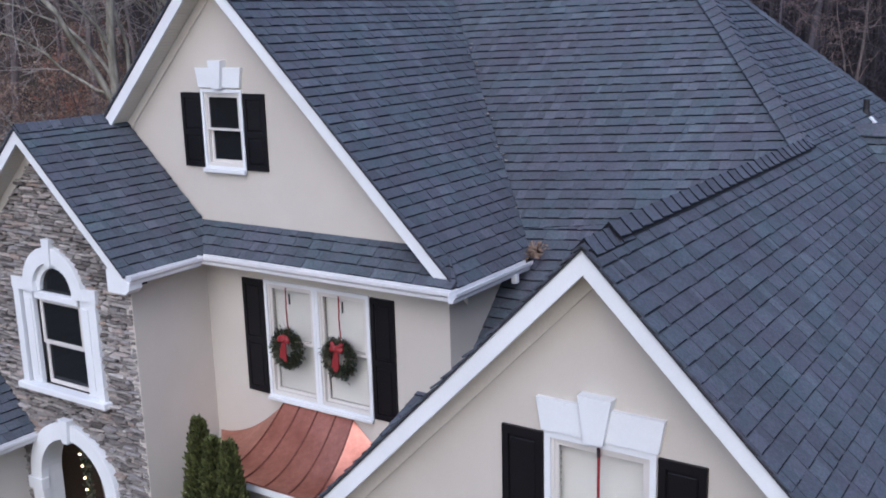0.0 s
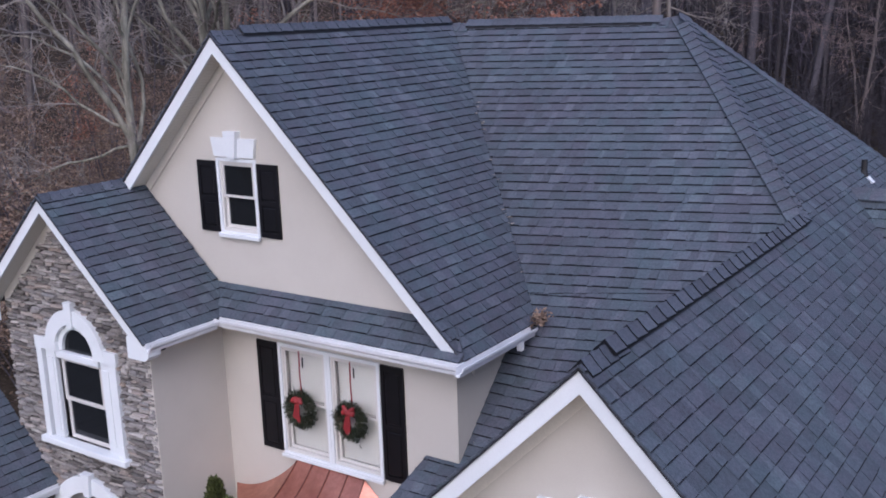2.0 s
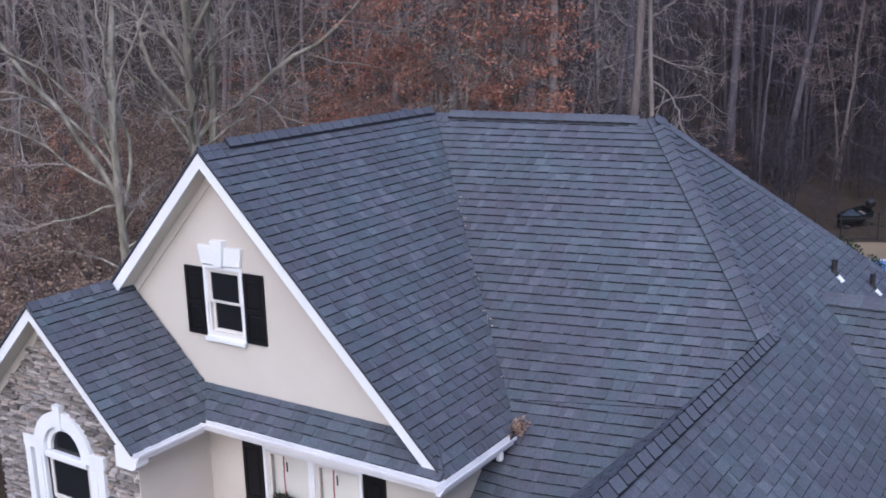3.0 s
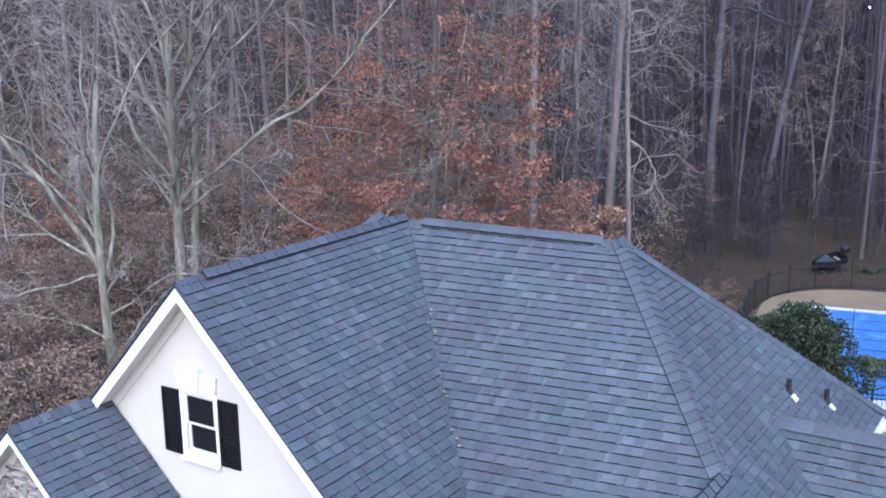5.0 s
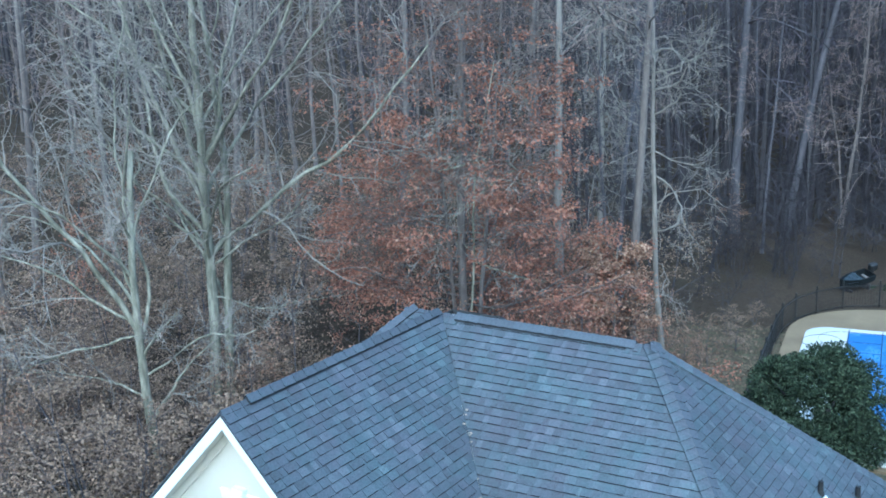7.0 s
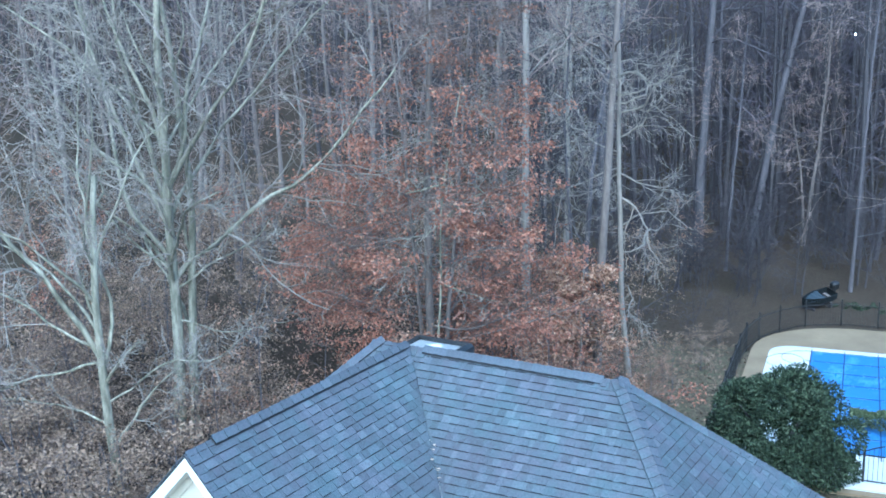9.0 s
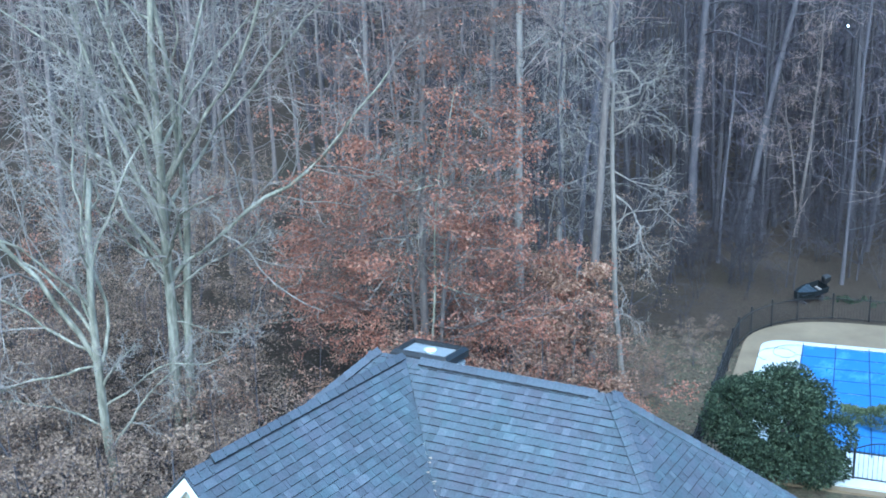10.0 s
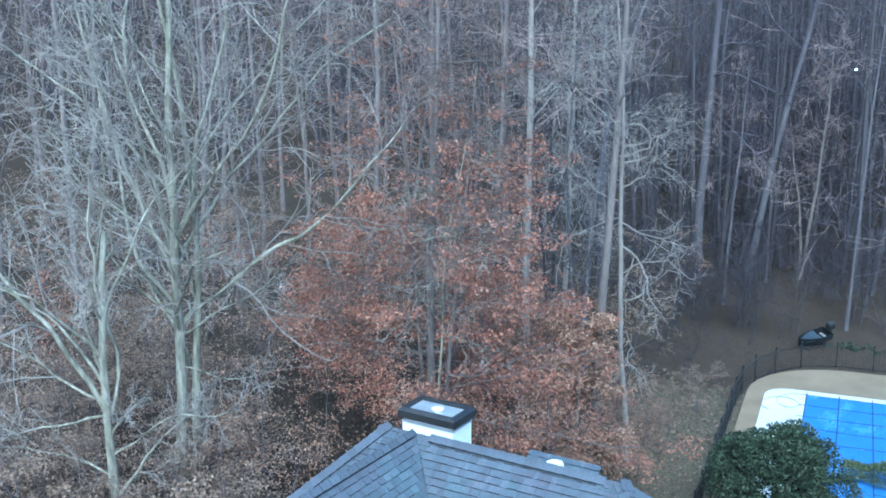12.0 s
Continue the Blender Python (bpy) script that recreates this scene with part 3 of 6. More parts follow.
def ridge_vent(a, b, slope, width=0.17, tall=0.035):
    """The raised vent strip that lies along a ridge under thicker caps."""
    a, b = Vector(a), Vector(b)
    d = (b - a).normalized()
    side = d.cross(Vector((0, 0, 1))).normalized()
    z = Vector((0, 0, 1))
    pr = [(-width, -width * slope), (0, 0.0), (width, -width * slope), (width, -width * slope + tall), (0, tall + 0.012), (-width, -width * slope + tall)]
    bm = bmesh.new()
    prism(bm, [a + side * w + z * (h + 0.02) for w, h in pr], b - a)
    hpart("ridge_vent", bm, M_DECK)
    ridge_caps(a + z * (tall + 0.016), b + z * (tall + 0.016), slope, slope, width + 0.006, step=0.24, tall=0.012)


ridge_vent((XG, YG + 0.5, ZG + 0.01), (XG, YR - 0.2, ZG + 0.01), KG, 0.082, 0.028)
ridge_vent((XG + 0.35, YR, ZR), (XE - 0.45, YR, ZR), KF, 0.095, 0.032)

# rake boards, soffits and frieze boards of the three front gables
def gable_trim(xc, zc, k, yf, yw, left, right, depth=0.142, frieze=0.11, wall_run=9.0):
    """Rake boards along both edges of a gable front, its soffit back to the wall and a frieze board on the wall."""
    for sgn, run in ((-1, left), (1, right)):
        a, b = (xc, yf, zc - 0.015), (xc + sgn * run, yf, zc - k * run - 0.015)
        fascia(a, b, (0, -1, 0), depth)
        n = math.hypot(1, k)
        dz = depth * 0.72 * n
        # near-black backing board: the shade seen in the vent slots is in its colour
        bm = bmesh.new()
        prism(bm, [(xc, yf + 0.03, zc - dz), (xc, yf + 0.03, zc - dz - 0.006), (xc, yw, zc - dz - 0.006), (xc, yw, zc - dz)], (sgn * run, 0, -k * run))
        soffit = hpart("soffit", bm, M_DECK)
        bm = bmesh.new()
        lath, pitch = 0.043 / n, 0.056 / n       # vented boards across the overhang, a slot between each
        prism(bm, [(xc, yf + 0.03, zc - dz - 0.006), (xc + sgn * lath, yf + 0.03, zc - k * lath - dz - 0.006), (xc + sgn * lath, yf + 0.03, zc - k * lath - dz - 0.022), (xc, yf + 0.03, zc - dz - 0.022)], (0, yw - yf - 0.03, 0))
        slat = part("soffit_slat", bm, M_SOFFIT, soffit)
        for i in range(1, int(run / pitch)):
            ob = new("soffit_slat", slat.data)
            ob.parent = soffit
            ob.location = (sgn * i * pitch, 0, -k * i * pitch)
        bm = bmesh.new()
        t = frieze * n
        run = min(run, wall_run)
        prism(bm, [(xc, yw - 0.025, zc - dz - 0.023), (xc + sgn * run, yw - 0.025, zc - k * run - dz - 0.023), (xc + sgn * run, yw - 0.025, zc - k * run - dz - 0.023 - t), (xc, yw - 0.025, zc - dz - 0.023 - t)], (0, 0.022, 0))
        hpart("frieze_board", bm, M_SOFFIT)


YGW, YRW, YPW = 9.39, 6.51, 8.02
gable_trim(XG, ZG - 0.03, KG, YG, YGW, 2.05, 3.6)
gable_trim(XR, ZRR, 1.0, YRF, YRW, 3.9, 3.9)
gable_trim(XP, ZP, KP, YP, YPW, 1.85, 1.85, wall_run=1.52)

# walls
wall("wall", [(-10.3, YW, 0), (-6.23, YW, 0), (-6.23, YW, 5.60), (-10.3, YW, 5.60)], (0, 0.14, 0), label="cream stucco front wall", holes=[(-9.02, -7.40, 3.80, 5.30)])
wall("wall", [(-6.23, YW + 0.14, 0), (-6.23, 11.2, 0), (-6.23, 11.2, 5.60), (-6.23, YW + 0.14, 5.60)], (-0.14, 0, 0))
wall("gable_wall", [(-13.0, YGW, 5.6), (-6.15, YGW, 5.6), (-6.15, YGW, ZG - KG * 3.5 - 0.1), (XG, YGW, ZG - 0.1), (-13.0, YGW, ZG - KG * 3.35 - 0.1)], (0, 0.12, 0), label="cream stucco gable wall", holes=[(-10.0, -9.40, 6.76, 7.68)])
wall("wall", [(-10.11, YPW - 0.02, 0), (-10.11, YW, 0), (-10.11, YW, 5.55), (-10.11, YPW - 0.02, 5.55)], (-0.12, 0, 0), label="cream stucco side wall of the entry block")
wall("gable_wall", [(-7.0, YRW, 0), (0.8, YRW, 0), (0.8, YRW, 3.05), (XR, YRW, ZRR - 0.1), (-7.0, YRW, 3.05)], (0, 0.14, 0), label="cream stucco wall of the right-hand gable", holes=[(-3.50, -2.69, 3.95, 5.42)])
wall("wall", [(0.8, YRW + 0.14, 0), (0.8, 14, 0), (0.8, 14, 3.0), (0.8, YRW + 0.14, 3.0)], (-0.14, 0, 0))
wall("wall", [(-7.0, YRW + 0.14, 0), (-7.0, YW, 0), (-7.0, YW, 3.0), (-7.0, YRW + 0.14, 3.0)], (0.14, 0, 0))
wall("wall", [(-13.2, YPW + 0.12, 0), (-13.2, 18.0, 0), (-13.2, 18.0, 5.5), (-13.2, YPW + 0.12, 5.5)], (0.14, 0, 0))
wall("wall", [(-13.2, 18.0, 0), (-2.4, 18.0, 0), (-2.4, 18.0, 5.9), (-13.2, 18.0, 5.9)], (0, -0.14, 0))
wall("wall", [(-2.4, 15.4, 0), (-2.4, 18.0, 0), (-2.4, 18.0, 5.95), (-2.4, 15.4, 5.95)], (-0.14, 0, 0))
wall("wall", [(0.9, 10.6, 0), (6.0, 10.6, 0), (6.0, 10.6, 3.1), (0.9, 10.6, 3.1)], (0, 0.14, 0))
wall("wall", [(6.0, 10.6, 0), (6.0, 15.4, 0), (6.0, 15.4, 5.6), (6.0, W_Y, 6.7), (6.0, 10.6, 3.1)], (-0.14, 0, 0))
wall("wall", [(-2.4, 15.4, 0), (6.0, 15.4, 0), (6.0, 15.4, 5.6), (-2.4, 15.4, 5.6)], (0, -0.14, 0))
wall("wall", [(-12.75, 4.6, 0), (-12.75, 7.99, 0), (-12.75, 7.99, 2.95), (-12.75, 4.6, 2.95)], (-0.14, 0, 0), label="cream stucco wall of the lower left wing")
wall("wall", [(-15.6, 4.6, 0), (-12.75, 4.6, 0), (-12.75, 4.6, 2.95), (-15.6, 4.6, 6.0)], (0, 0.14, 0))


def gutter(a, b, out, size=0.115, name="gutter", inset=0.3):
    """A K-style gutter from a to b (top back edge), open above, moulded on its face; out: plan direction away from the wall."""
    a, b, o, z = Vector(a), Vector(b), Vector(out).normalized(), Vector((0, 0, 1))
    pr = [(0, 0), (0, -size), (size * 0.55, -size), (size * 0.62, -size * 0.62), (size * 0.95, -size * 0.35), (size, -0.008), (size, 0.004), (size - 0.012, 0.004), (size - 0.012, -0.012), (size * 0.85, -size * 0.36), (size * 0.5, -size * 0.62), (size * 0.45, -size + 0.01), (0.012, -size + 0.01), (0.012, 0)]
    bm = bmesh.new()
    prism(bm, [a + o * u + z * v for u, v in pr], b - a)
    g = hpart(name, bm, M_GUTTER, None, "white painted aluminium gutter")
    bm = bmesh.new()
    a1 = a + (b - a).normalized() * min(inset, 0.13)
    prism(bm, [a1, b, b - z * (size + 0.02), a1 - z * (size + 0.02)], -o * 0.02)
    hpart("eave_board", bm, M_WHITE)
    bm = bmesh.new()
    a2 = a + (b - a).normalized() * inset
    prism(bm, [a2 - z * size - o * 0.022, b - z * size - o * 0.022, b - z * size - o * 0.33, a2 - z * size - o * 0.33], (0, 0, -0.012))
    hpart("soffit", bm, M_SOFFIT)
    return g


gutter((-9.80, 8.955, 5.665), (GX + 0.005, 8.955, 5.665), (0, -1, 0))
gutter((GX + 0.005, 8.84, 5.665), (GX + 0.005, 10.55, 5.665), (1, 0, 0))
gutter((PE + 0.004, 7.70, 5.655), (PE + 0.004, 8.84, 5.655), (1, 0, 0))
gutter((-12.415, 4.5, 3.03), (-12.415, 7.98, 3.03), (1, 0, 0))
gutter((bx + 0.004, W_Y + 1.1, BACK_Z), (bx + 0.004, by, BACK_Z), (1, 0, 0))


def downspout(x, y, z0, z1):
    bm = bmesh.new()
    box(bm, x - 0.035, x + 0.035, y - 0.05, y + 0.03, z0, z1)
    bmesh.ops.bevel(bm, geom=bm.edges[:], offset=0.008, segments=1, affect="EDGES")
    hpart("downspout", bm, M_GUTTER, None, "white rectangular downspout")


downspout(GX + 0.06, 10.22, 5.46, 5.57)
downspout(-12.55, 6.2, 0.0, 2.9)

# boxed eave returns at the entry gable's corners
for xx in (PE, XP - (PE - XP)):
    s = 1 if xx > XP else -1
    bm = bmesh.new()
    prism(bm, [(xx - s * 0.34, YP - 0.006, 5.42), (xx - s * 0.02, YP - 0.006, 5.42), (xx + s * 0.05, YP - 0.006, 5.48), (xx + s * 0.05, YP - 0.006, 5.55), (xx - s * 0.01, YP - 0.006, 5.60), (xx - s * 0.22, YP - 0.006, 5.78), (xx - s * 0.34, YP - 0.006, 5.70)], (0, 0.20, 0))
    hpart("eave_return", bm, M_WHITE)


# ---- ground ----
def ground_z(x, y):
    """A level yard round the house and pool; a bank that climbs into the woods."""
    s = lambda t: max(0.0, min(1.0, t)) ** 2 * (3 - 2 * max(0.0, min(1.0, t)))
    bank = 2.6 * s((-x - 13 - 0.25 * max(0.0, y - 20)) / 12)
    far = 30.0 * s((y - 66) / 130) + 14.0 * s((-x - 30) / 90)
    return (bank + far) * s((y + 20) / 25) + 0.25 * noise.noise((x * 0.12, y * 0.12, 0.3))


def grid_axis(lo, mid0, mid1, hi, fine, coarse):
    out = list(np.arange(lo, mid0, coarse)) + list(np.arange(mid0, mid1, fine)) + list(np.arange(mid1, hi + 1, coarse))
    return [float(v) for v in out]


gx = [-900.0, -400.0] + grid_axis(-200, -45, 12, 200, 1.0, 8.0) + [400.0, 900.0]
gy = [-700.0, -250.0] + grid_axis(-120, 0, 80, 260, 1.0, 8.0) + [500.0, 1200.0]
gv = [(x, y, ground_z(x, y) - 0.05) for y in gy for x in gx]
nx = len(gx)
gf = [(j * nx + i, j * nx + i + 1, (j + 1) * nx + i + 1, (j + 1) * nx + i) for j in range(len(gy) - 1) for i in range(nx - 1)]
ground = raw("ground", gv, gf, M_GROUND, None, "leaf-covered woodland floor round the house", "structure")
tagged(ground, category="ground")
for p in ground.data.polygons:
    p.use_smooth = True


# ---- windows, shutters and trim of the house ----
def frame_ring(bm, x0, x1, z0, z1, y0, y1, w, wb=None):
    """Four bars round a rectangle, butted at the corners."""
    wb = wb or w
    box(bm, x0, x0 + w, y0, y1, z0, z1)
    box(bm, x1 - w, x1, y0, y1, z0, z1)
    box(bm, x0 + w, x1 - w, y0, y1, z1 - w, z1)
    box(bm, x0 + w, x1 - w, y0, y1, z0, z0 + wb)


def sash(win, x0, x1, z0, z1, y, glass, w=0.05):
    bm = bmesh.new()
    frame_ring(bm, x0, x1, z0, z1, y, y + 0.035, w)
    s = hpart("sash", bm, M_WHITE_SHADED, win)
    bm = boxed((x0 + w, x1 - w, y + 0.016, y + 0.022, z0 + w, z1 - w))
    p = hpart("pane", bm, glass, win)
    return s


def blinds(win, x0, x1, z0, z1, y, open_gap=0.0):
    """Closed white slats behind the glass, one mesh of many fine slats."""
    bm = bmesh.new()
    z = z1
    while z > z0:
        prism(bm, [(x0, y + 0.020, z), (x1, y + 0.020, z), (x1, y, z - 0.060), (x0, y, z - 0.060)], (0, 0.003, 0.002))
        z -= 0.058
    hpart("blind", bm, M_BLIND, win, "closed white slatted blind", "stuff")


def hung_window(x0, x1, z0, z1, y, casing=0.045, glass=None, blind=False, sill=True, label=""):
    """A double-hung window: a slim casing with sill, a stepped frame, an upper and a lower sash set back."""
    bm = bmesh.new()
    frame_ring(bm, x0, x1, z0, z1, y - 0.03, y + 0.10, casing)
    win = hpart("window", bm, M_WHITE, None, label or "white double-hung window")
    ix0, ix1, iz0, iz1 = x0 + casing, x1 - casing, z0 + casing, z1 - casing
    f = 0.028
    bm = bmesh.new()
    frame_ring(bm, ix0, ix1, iz0, iz1, y - 0.008, y + 0.095, f, f * 1.6)
    hpart("window_frame", bm, M_WHITE_SHADED, win)
    ix0, ix1, iz0, iz1 = ix0 + f, ix1 - f, iz0 + f * 1.6, iz1 - f
    zm = (iz0 + iz1) / 2
    g = glass or M_GLASS
    sash(win, ix0, ix1, zm - 0.02, iz1, y + 0.004, g, 0.032)
    sash(win, ix0 + 0.002, ix1 - 0.002, iz0, zm + 0.02, y + 0.041, g, 0.038)
    if sill:
        hpart("sill", boxed((x0 - 0.012, x1 + 0.012, y - 0.075, y - 0.031, z0 - 0.035, z0 + 0.02), bevel=0.006), M_WHITE, win)
    if blind:
        blinds(win, ix0 + 0.005, ix1 - 0.005, iz0, iz1, y + 0.088)
    return win


def dark_backing(x0, x1, z0, z1, y, depth=0.5):
    """A near-black board behind a window; the room's dimness is put into its colour."""
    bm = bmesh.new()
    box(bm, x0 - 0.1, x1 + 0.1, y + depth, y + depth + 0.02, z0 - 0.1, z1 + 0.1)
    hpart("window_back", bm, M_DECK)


def shutter(x0, x1, z0, z1, y):
    """A shutter with stiles, rails and two raised panels."""
    t, r = 0.055, 0.07
    zm = z0 + (z1 - z0) * 0.47
    bm = boxed((x0, x0 + t, y, y + 0.03, z0, z1), (x1 - t, x1, y, y + 0.03, z0, z1), (x0 + t, x1 - t, y, y + 0.03, z1 - r, z1), (x0 + t, x1 - t, y, y + 0.03, z0, z0 + r), (x0 + t, x1 - t, y, y + 0.03, zm - r / 2, zm + r / 2))
    box(bm, x0 + t, x1 - t, y + 0.016, y + 0.028, z0 + r, z1 - r)
    ob = hpart("shutter", bm, M_BLACK, None, "black panelled shutter")
    for a, b in ((z0 + r + 0.02, zm - r / 2 - 0.02), (zm + r / 2 + 0.02, z1 - r - 0.02)):
        hpart("panel", boxed((x0 + t + 0.012, x1 - t - 0.012, y - 0.002, y + 0.016, a, b), bevel=0.009), M_BLACK, ob)
    return ob


def flat_arch(x0, x1, z0, z1, y, kx0, kx1, kz1, kb=0.07):
    """A splayed lintel of two stones with a taller keystone between."""
    xm = (kx0 + kx1) / 2
    s = 0.045
    for a, b, c, d in ((x0, xm, x0 + s, xm), (xm, x1, xm, x1 - s)):
        bm = bmesh.new()
        prism(bm, [(c, y - 0.05, z0), (d, y - 0.05, z0), (b, y - 0.05, z1), (a, y - 0.05, z1)], (0, 0.05, 0))
        hpart("lintel", bm, M_WHITE)
    bm = bmesh.new()
    prism(bm, [(xm - kb, y - 0.10, z0 - 0.012), (xm + kb, y - 0.10, z0 - 0.012), (kx1, y - 0.10, kz1), (kx0, y - 0.10, kz1)], (0, 0.10, 0))
    hpart("keystone", bm, M_WHITE)


# gable window
hung_window(-10.07, -9.345, 6.70, 7.74, YGW)
dark_backing(-10.0, -9.4, 6.7, 7.7, YGW)
shutter(-10.44, -10.08, 6.72, 7.69, YGW - 0.03)
shutter(-9.33, -8.97, 6.72, 7.69, YGW - 0.03)
flat_arch(-10.12, -9.31, 7.76, 8.01, YGW, -9.83, -9.60, 8.10)

# paired front window with wreaths
for a, b in ((-9.06, -8.215), (-8.21, -7.365)):
    hung_window(a, b, 3.77, 5.35, YW, 0.045, M_PANE, True, False, "white double-hung window with closed blind")
hpart("sill", boxed((-9.075, -7.352, YW - 0.075, YW - 0.031, 3.74, 3.785), bevel=0.006), M_WHITE)
dark_backing(-9.0, -7.4, 3.8, 5.3, YW)
shutter(-9.44, -9.085, 3.80, 5.335, YW - 0.03)
shutter(-7.35, -7.0, 3.80, 5.335, YW - 0.03)

# right-hand gable window
hung_window(-3.55, -2.645, 3.90, 5.48, YRW, 0.05, M_PANE, True, True, "white double-hung window with closed blind")
dark_backing(-3.5, -2.7, 3.9, 5.45, YRW)
shutter(-3.925, -3.565, 3.92, 5.455, YRW - 0.03)
shutter(-2.63, -2.27, 3.92, 5.455, YRW - 0.03)
flat_arch(-3.61, -2.58, 5.49, 5.745, YRW, -3.24, -2.97, 5.84, 0.07)


def ribbon(x, y, z0, z1, w=0.03):
    bm = bmesh.new()
    n = 6
    for i in range(n):
        za, zb = z0 + (z1 - z0) * i / n, z0 + (z1 - z0) * (i + 1) / n
        d = 0.004 * math.sin(i * 1.7)
        box(bm, x - w / 2 + d, x + w / 2 + d, y - 0.006, y - 0.002, za, zb)
    return bm


def wreath(x, y, z, r, seed):
    """A round fir wreath with a red bow, hung by a ribbon from the window head."""
    rng = random.Random(seed)
    w = thing("wreath", "green fir wreath with a red bow hung on the window", "wreath", (x, y, z), "window wreaths")
    verts, faces = [], []
    for i in range(2600):
        a = rng.uniform(0, 2 * math.pi)
        q, tr = rng.uniform(0, 2 * math.pi), rng.gauss(0, 0.022)
        rr = r + tr * 1.1 + 0.05 * math.cos(q)
        p = Vector((rr * math.cos(a), -0.06 + 0.045 * math.sin(q), rr * math.sin(a)))
        d = Vector((math.cos(a + rng.uniform(-1, 1)), rng.uniform(-0.9, 0.2), math.sin(a + rng.uniform(-1, 1)))).normalized() * rng.uniform(0.03, 0.06)
        s = d.cross(Vector((rng.random(), rng.random(), rng.random()))).normalized() * 0.008
        k = len(verts)
        verts += [tuple(p - s), tuple(p + s), tuple(p + d + s * 0.4), tuple(p + d - s * 0.4)]
        faces.append((k, k + 1, k + 2, k + 3))
    raw("foliage", verts, faces, M_FIR, w, "dark green fir needles", "stuff")
    bm = bmesh.new()
    brng = random.Random(seed + 50)
    bmesh.ops.create_uvsphere(bm, u_segments=8, v_segments=6, radius=0.035, matrix=pose(0, -0.13, r * 0.75))
    for i in range(3):
        a = brng.uniform(-60, 60)
        bmesh.ops.create_uvsphere(bm, u_segments=9, v_segments=6, radius=1.0, matrix=pose(brng.uniform(-0.06, 0.06), -0.12, r * brng.uniform(0.72, 1.0), 0, a, 0) @ Matrix.Diagonal((0.07, 0.03, 0.03, 1)))
        x = brng.uniform(-0.05, 0.05)
        prism(bm, [(x * 0.3, -0.13, r * 0.7), (x * 0.3 + 0.03, -0.13, r * 0.7), (x + 0.035, -0.14, -0.10 - 0.03 * i), (x - 0.015, -0.14, -0.08 - 0.03 * i)], (0, 0.006, 0))
    for sgn in (-1, 1):
        lobe = pose(sgn * 0.05, -0.125, r * 0.80, 0, sgn * 40, 0) @ Matrix.Diagonal((0.062, 0.03, 0.04, 1))
        bmesh.ops.create_uvsphere(bm, u_segments=10, v_segments=7, radius=1.0, matrix=lobe)
        prism(bm, [(0, -0.125, r * 0.75), (sgn * 0.03, -0.125, r * 0.72), (sgn * 0.06 - 0.02, -0.135, -0.10), (sgn * 0.01 - 0.02, -0.135, -0.12)], (0, 0.012, 0))
    part("bow", bm, M_RED, w, "red ribbon bow")
    part("ribbon", ribbon(0, -0.03, r * 0.8, 5.30 - z, 0.02), M_RED, w)
    part("hook", boxed((0.055, 0.072, -0.05, -0.03, 0.58, 0.72), bevel=0.004), M_IRON, w, "small black hook")
    return w


wreath(-8.655, YW - 0.03, 4.51, 0.175, 11)
wreath(-7.80, YW - 0.03, 4.52, 0.175, 12)
rb = thing("ribbon", "faded red ribbon hanging down the window", "ribbon", (-3.09, YRW - 0.03, 4.6))
part("strip", ribbon(0, -0.01, -0.5, 0.84, 0.022), M_RED, rb)
part("knot", boxed((-0.014, 0.014, -0.022, 0.0, 0.76, 0.84), bevel=0.008), M_IRON, rb, "dark hook")

# ---- the stone entry front ----
AX, AZ, AR0, AR1 = -11.64, 2.38, 0.69, 0.93      # entry arch
PX, PZ, PR0, PR1 = -11.62, 5.02, 0.385, 0.63     # arch over the tall window
SX0, SX1 = -13.2, -10.13


def in_opening(x, z, m=0.0):
    if abs(x - AX) < AR1 - 0.03 + m and z < AZ:
        return True
    if math.hypot(x - AX, z - AZ) < AR1 - 0.03 + m:
        return True
    if abs(x - PX) < 0.80 + m and 3.76 - m < z < 5.26 + m * 0.5:
        return True
    return math.hypot(x - PX, z - PZ) < PR1 + 0.02 + m


bm = bmesh.new()
cell = 0.06
x = SX0
while x < SX1 - 1e-6:
    xa, xb = x, min(x + cell, SX1)
    xm = (xa + xb) / 2
    top = ZP - KP * abs(xm - XP) - 0.2
    z = 0.0
    start = None
    while z <= top:
        inside = in_opening(xm, z + cell / 2, -0.05)
        if not inside and start is None:
            start = z
        if (inside or z + cell > top) and start is not None:
            box(bm, xa, xb, YPW, YPW + 0.12, start, z if inside else top)
            start = None
        z += cell
    x += cell
stone_wall = hpart("stone_wall", bm, M_MORTAR, None, "ledge stone entry wall in brown and grey")

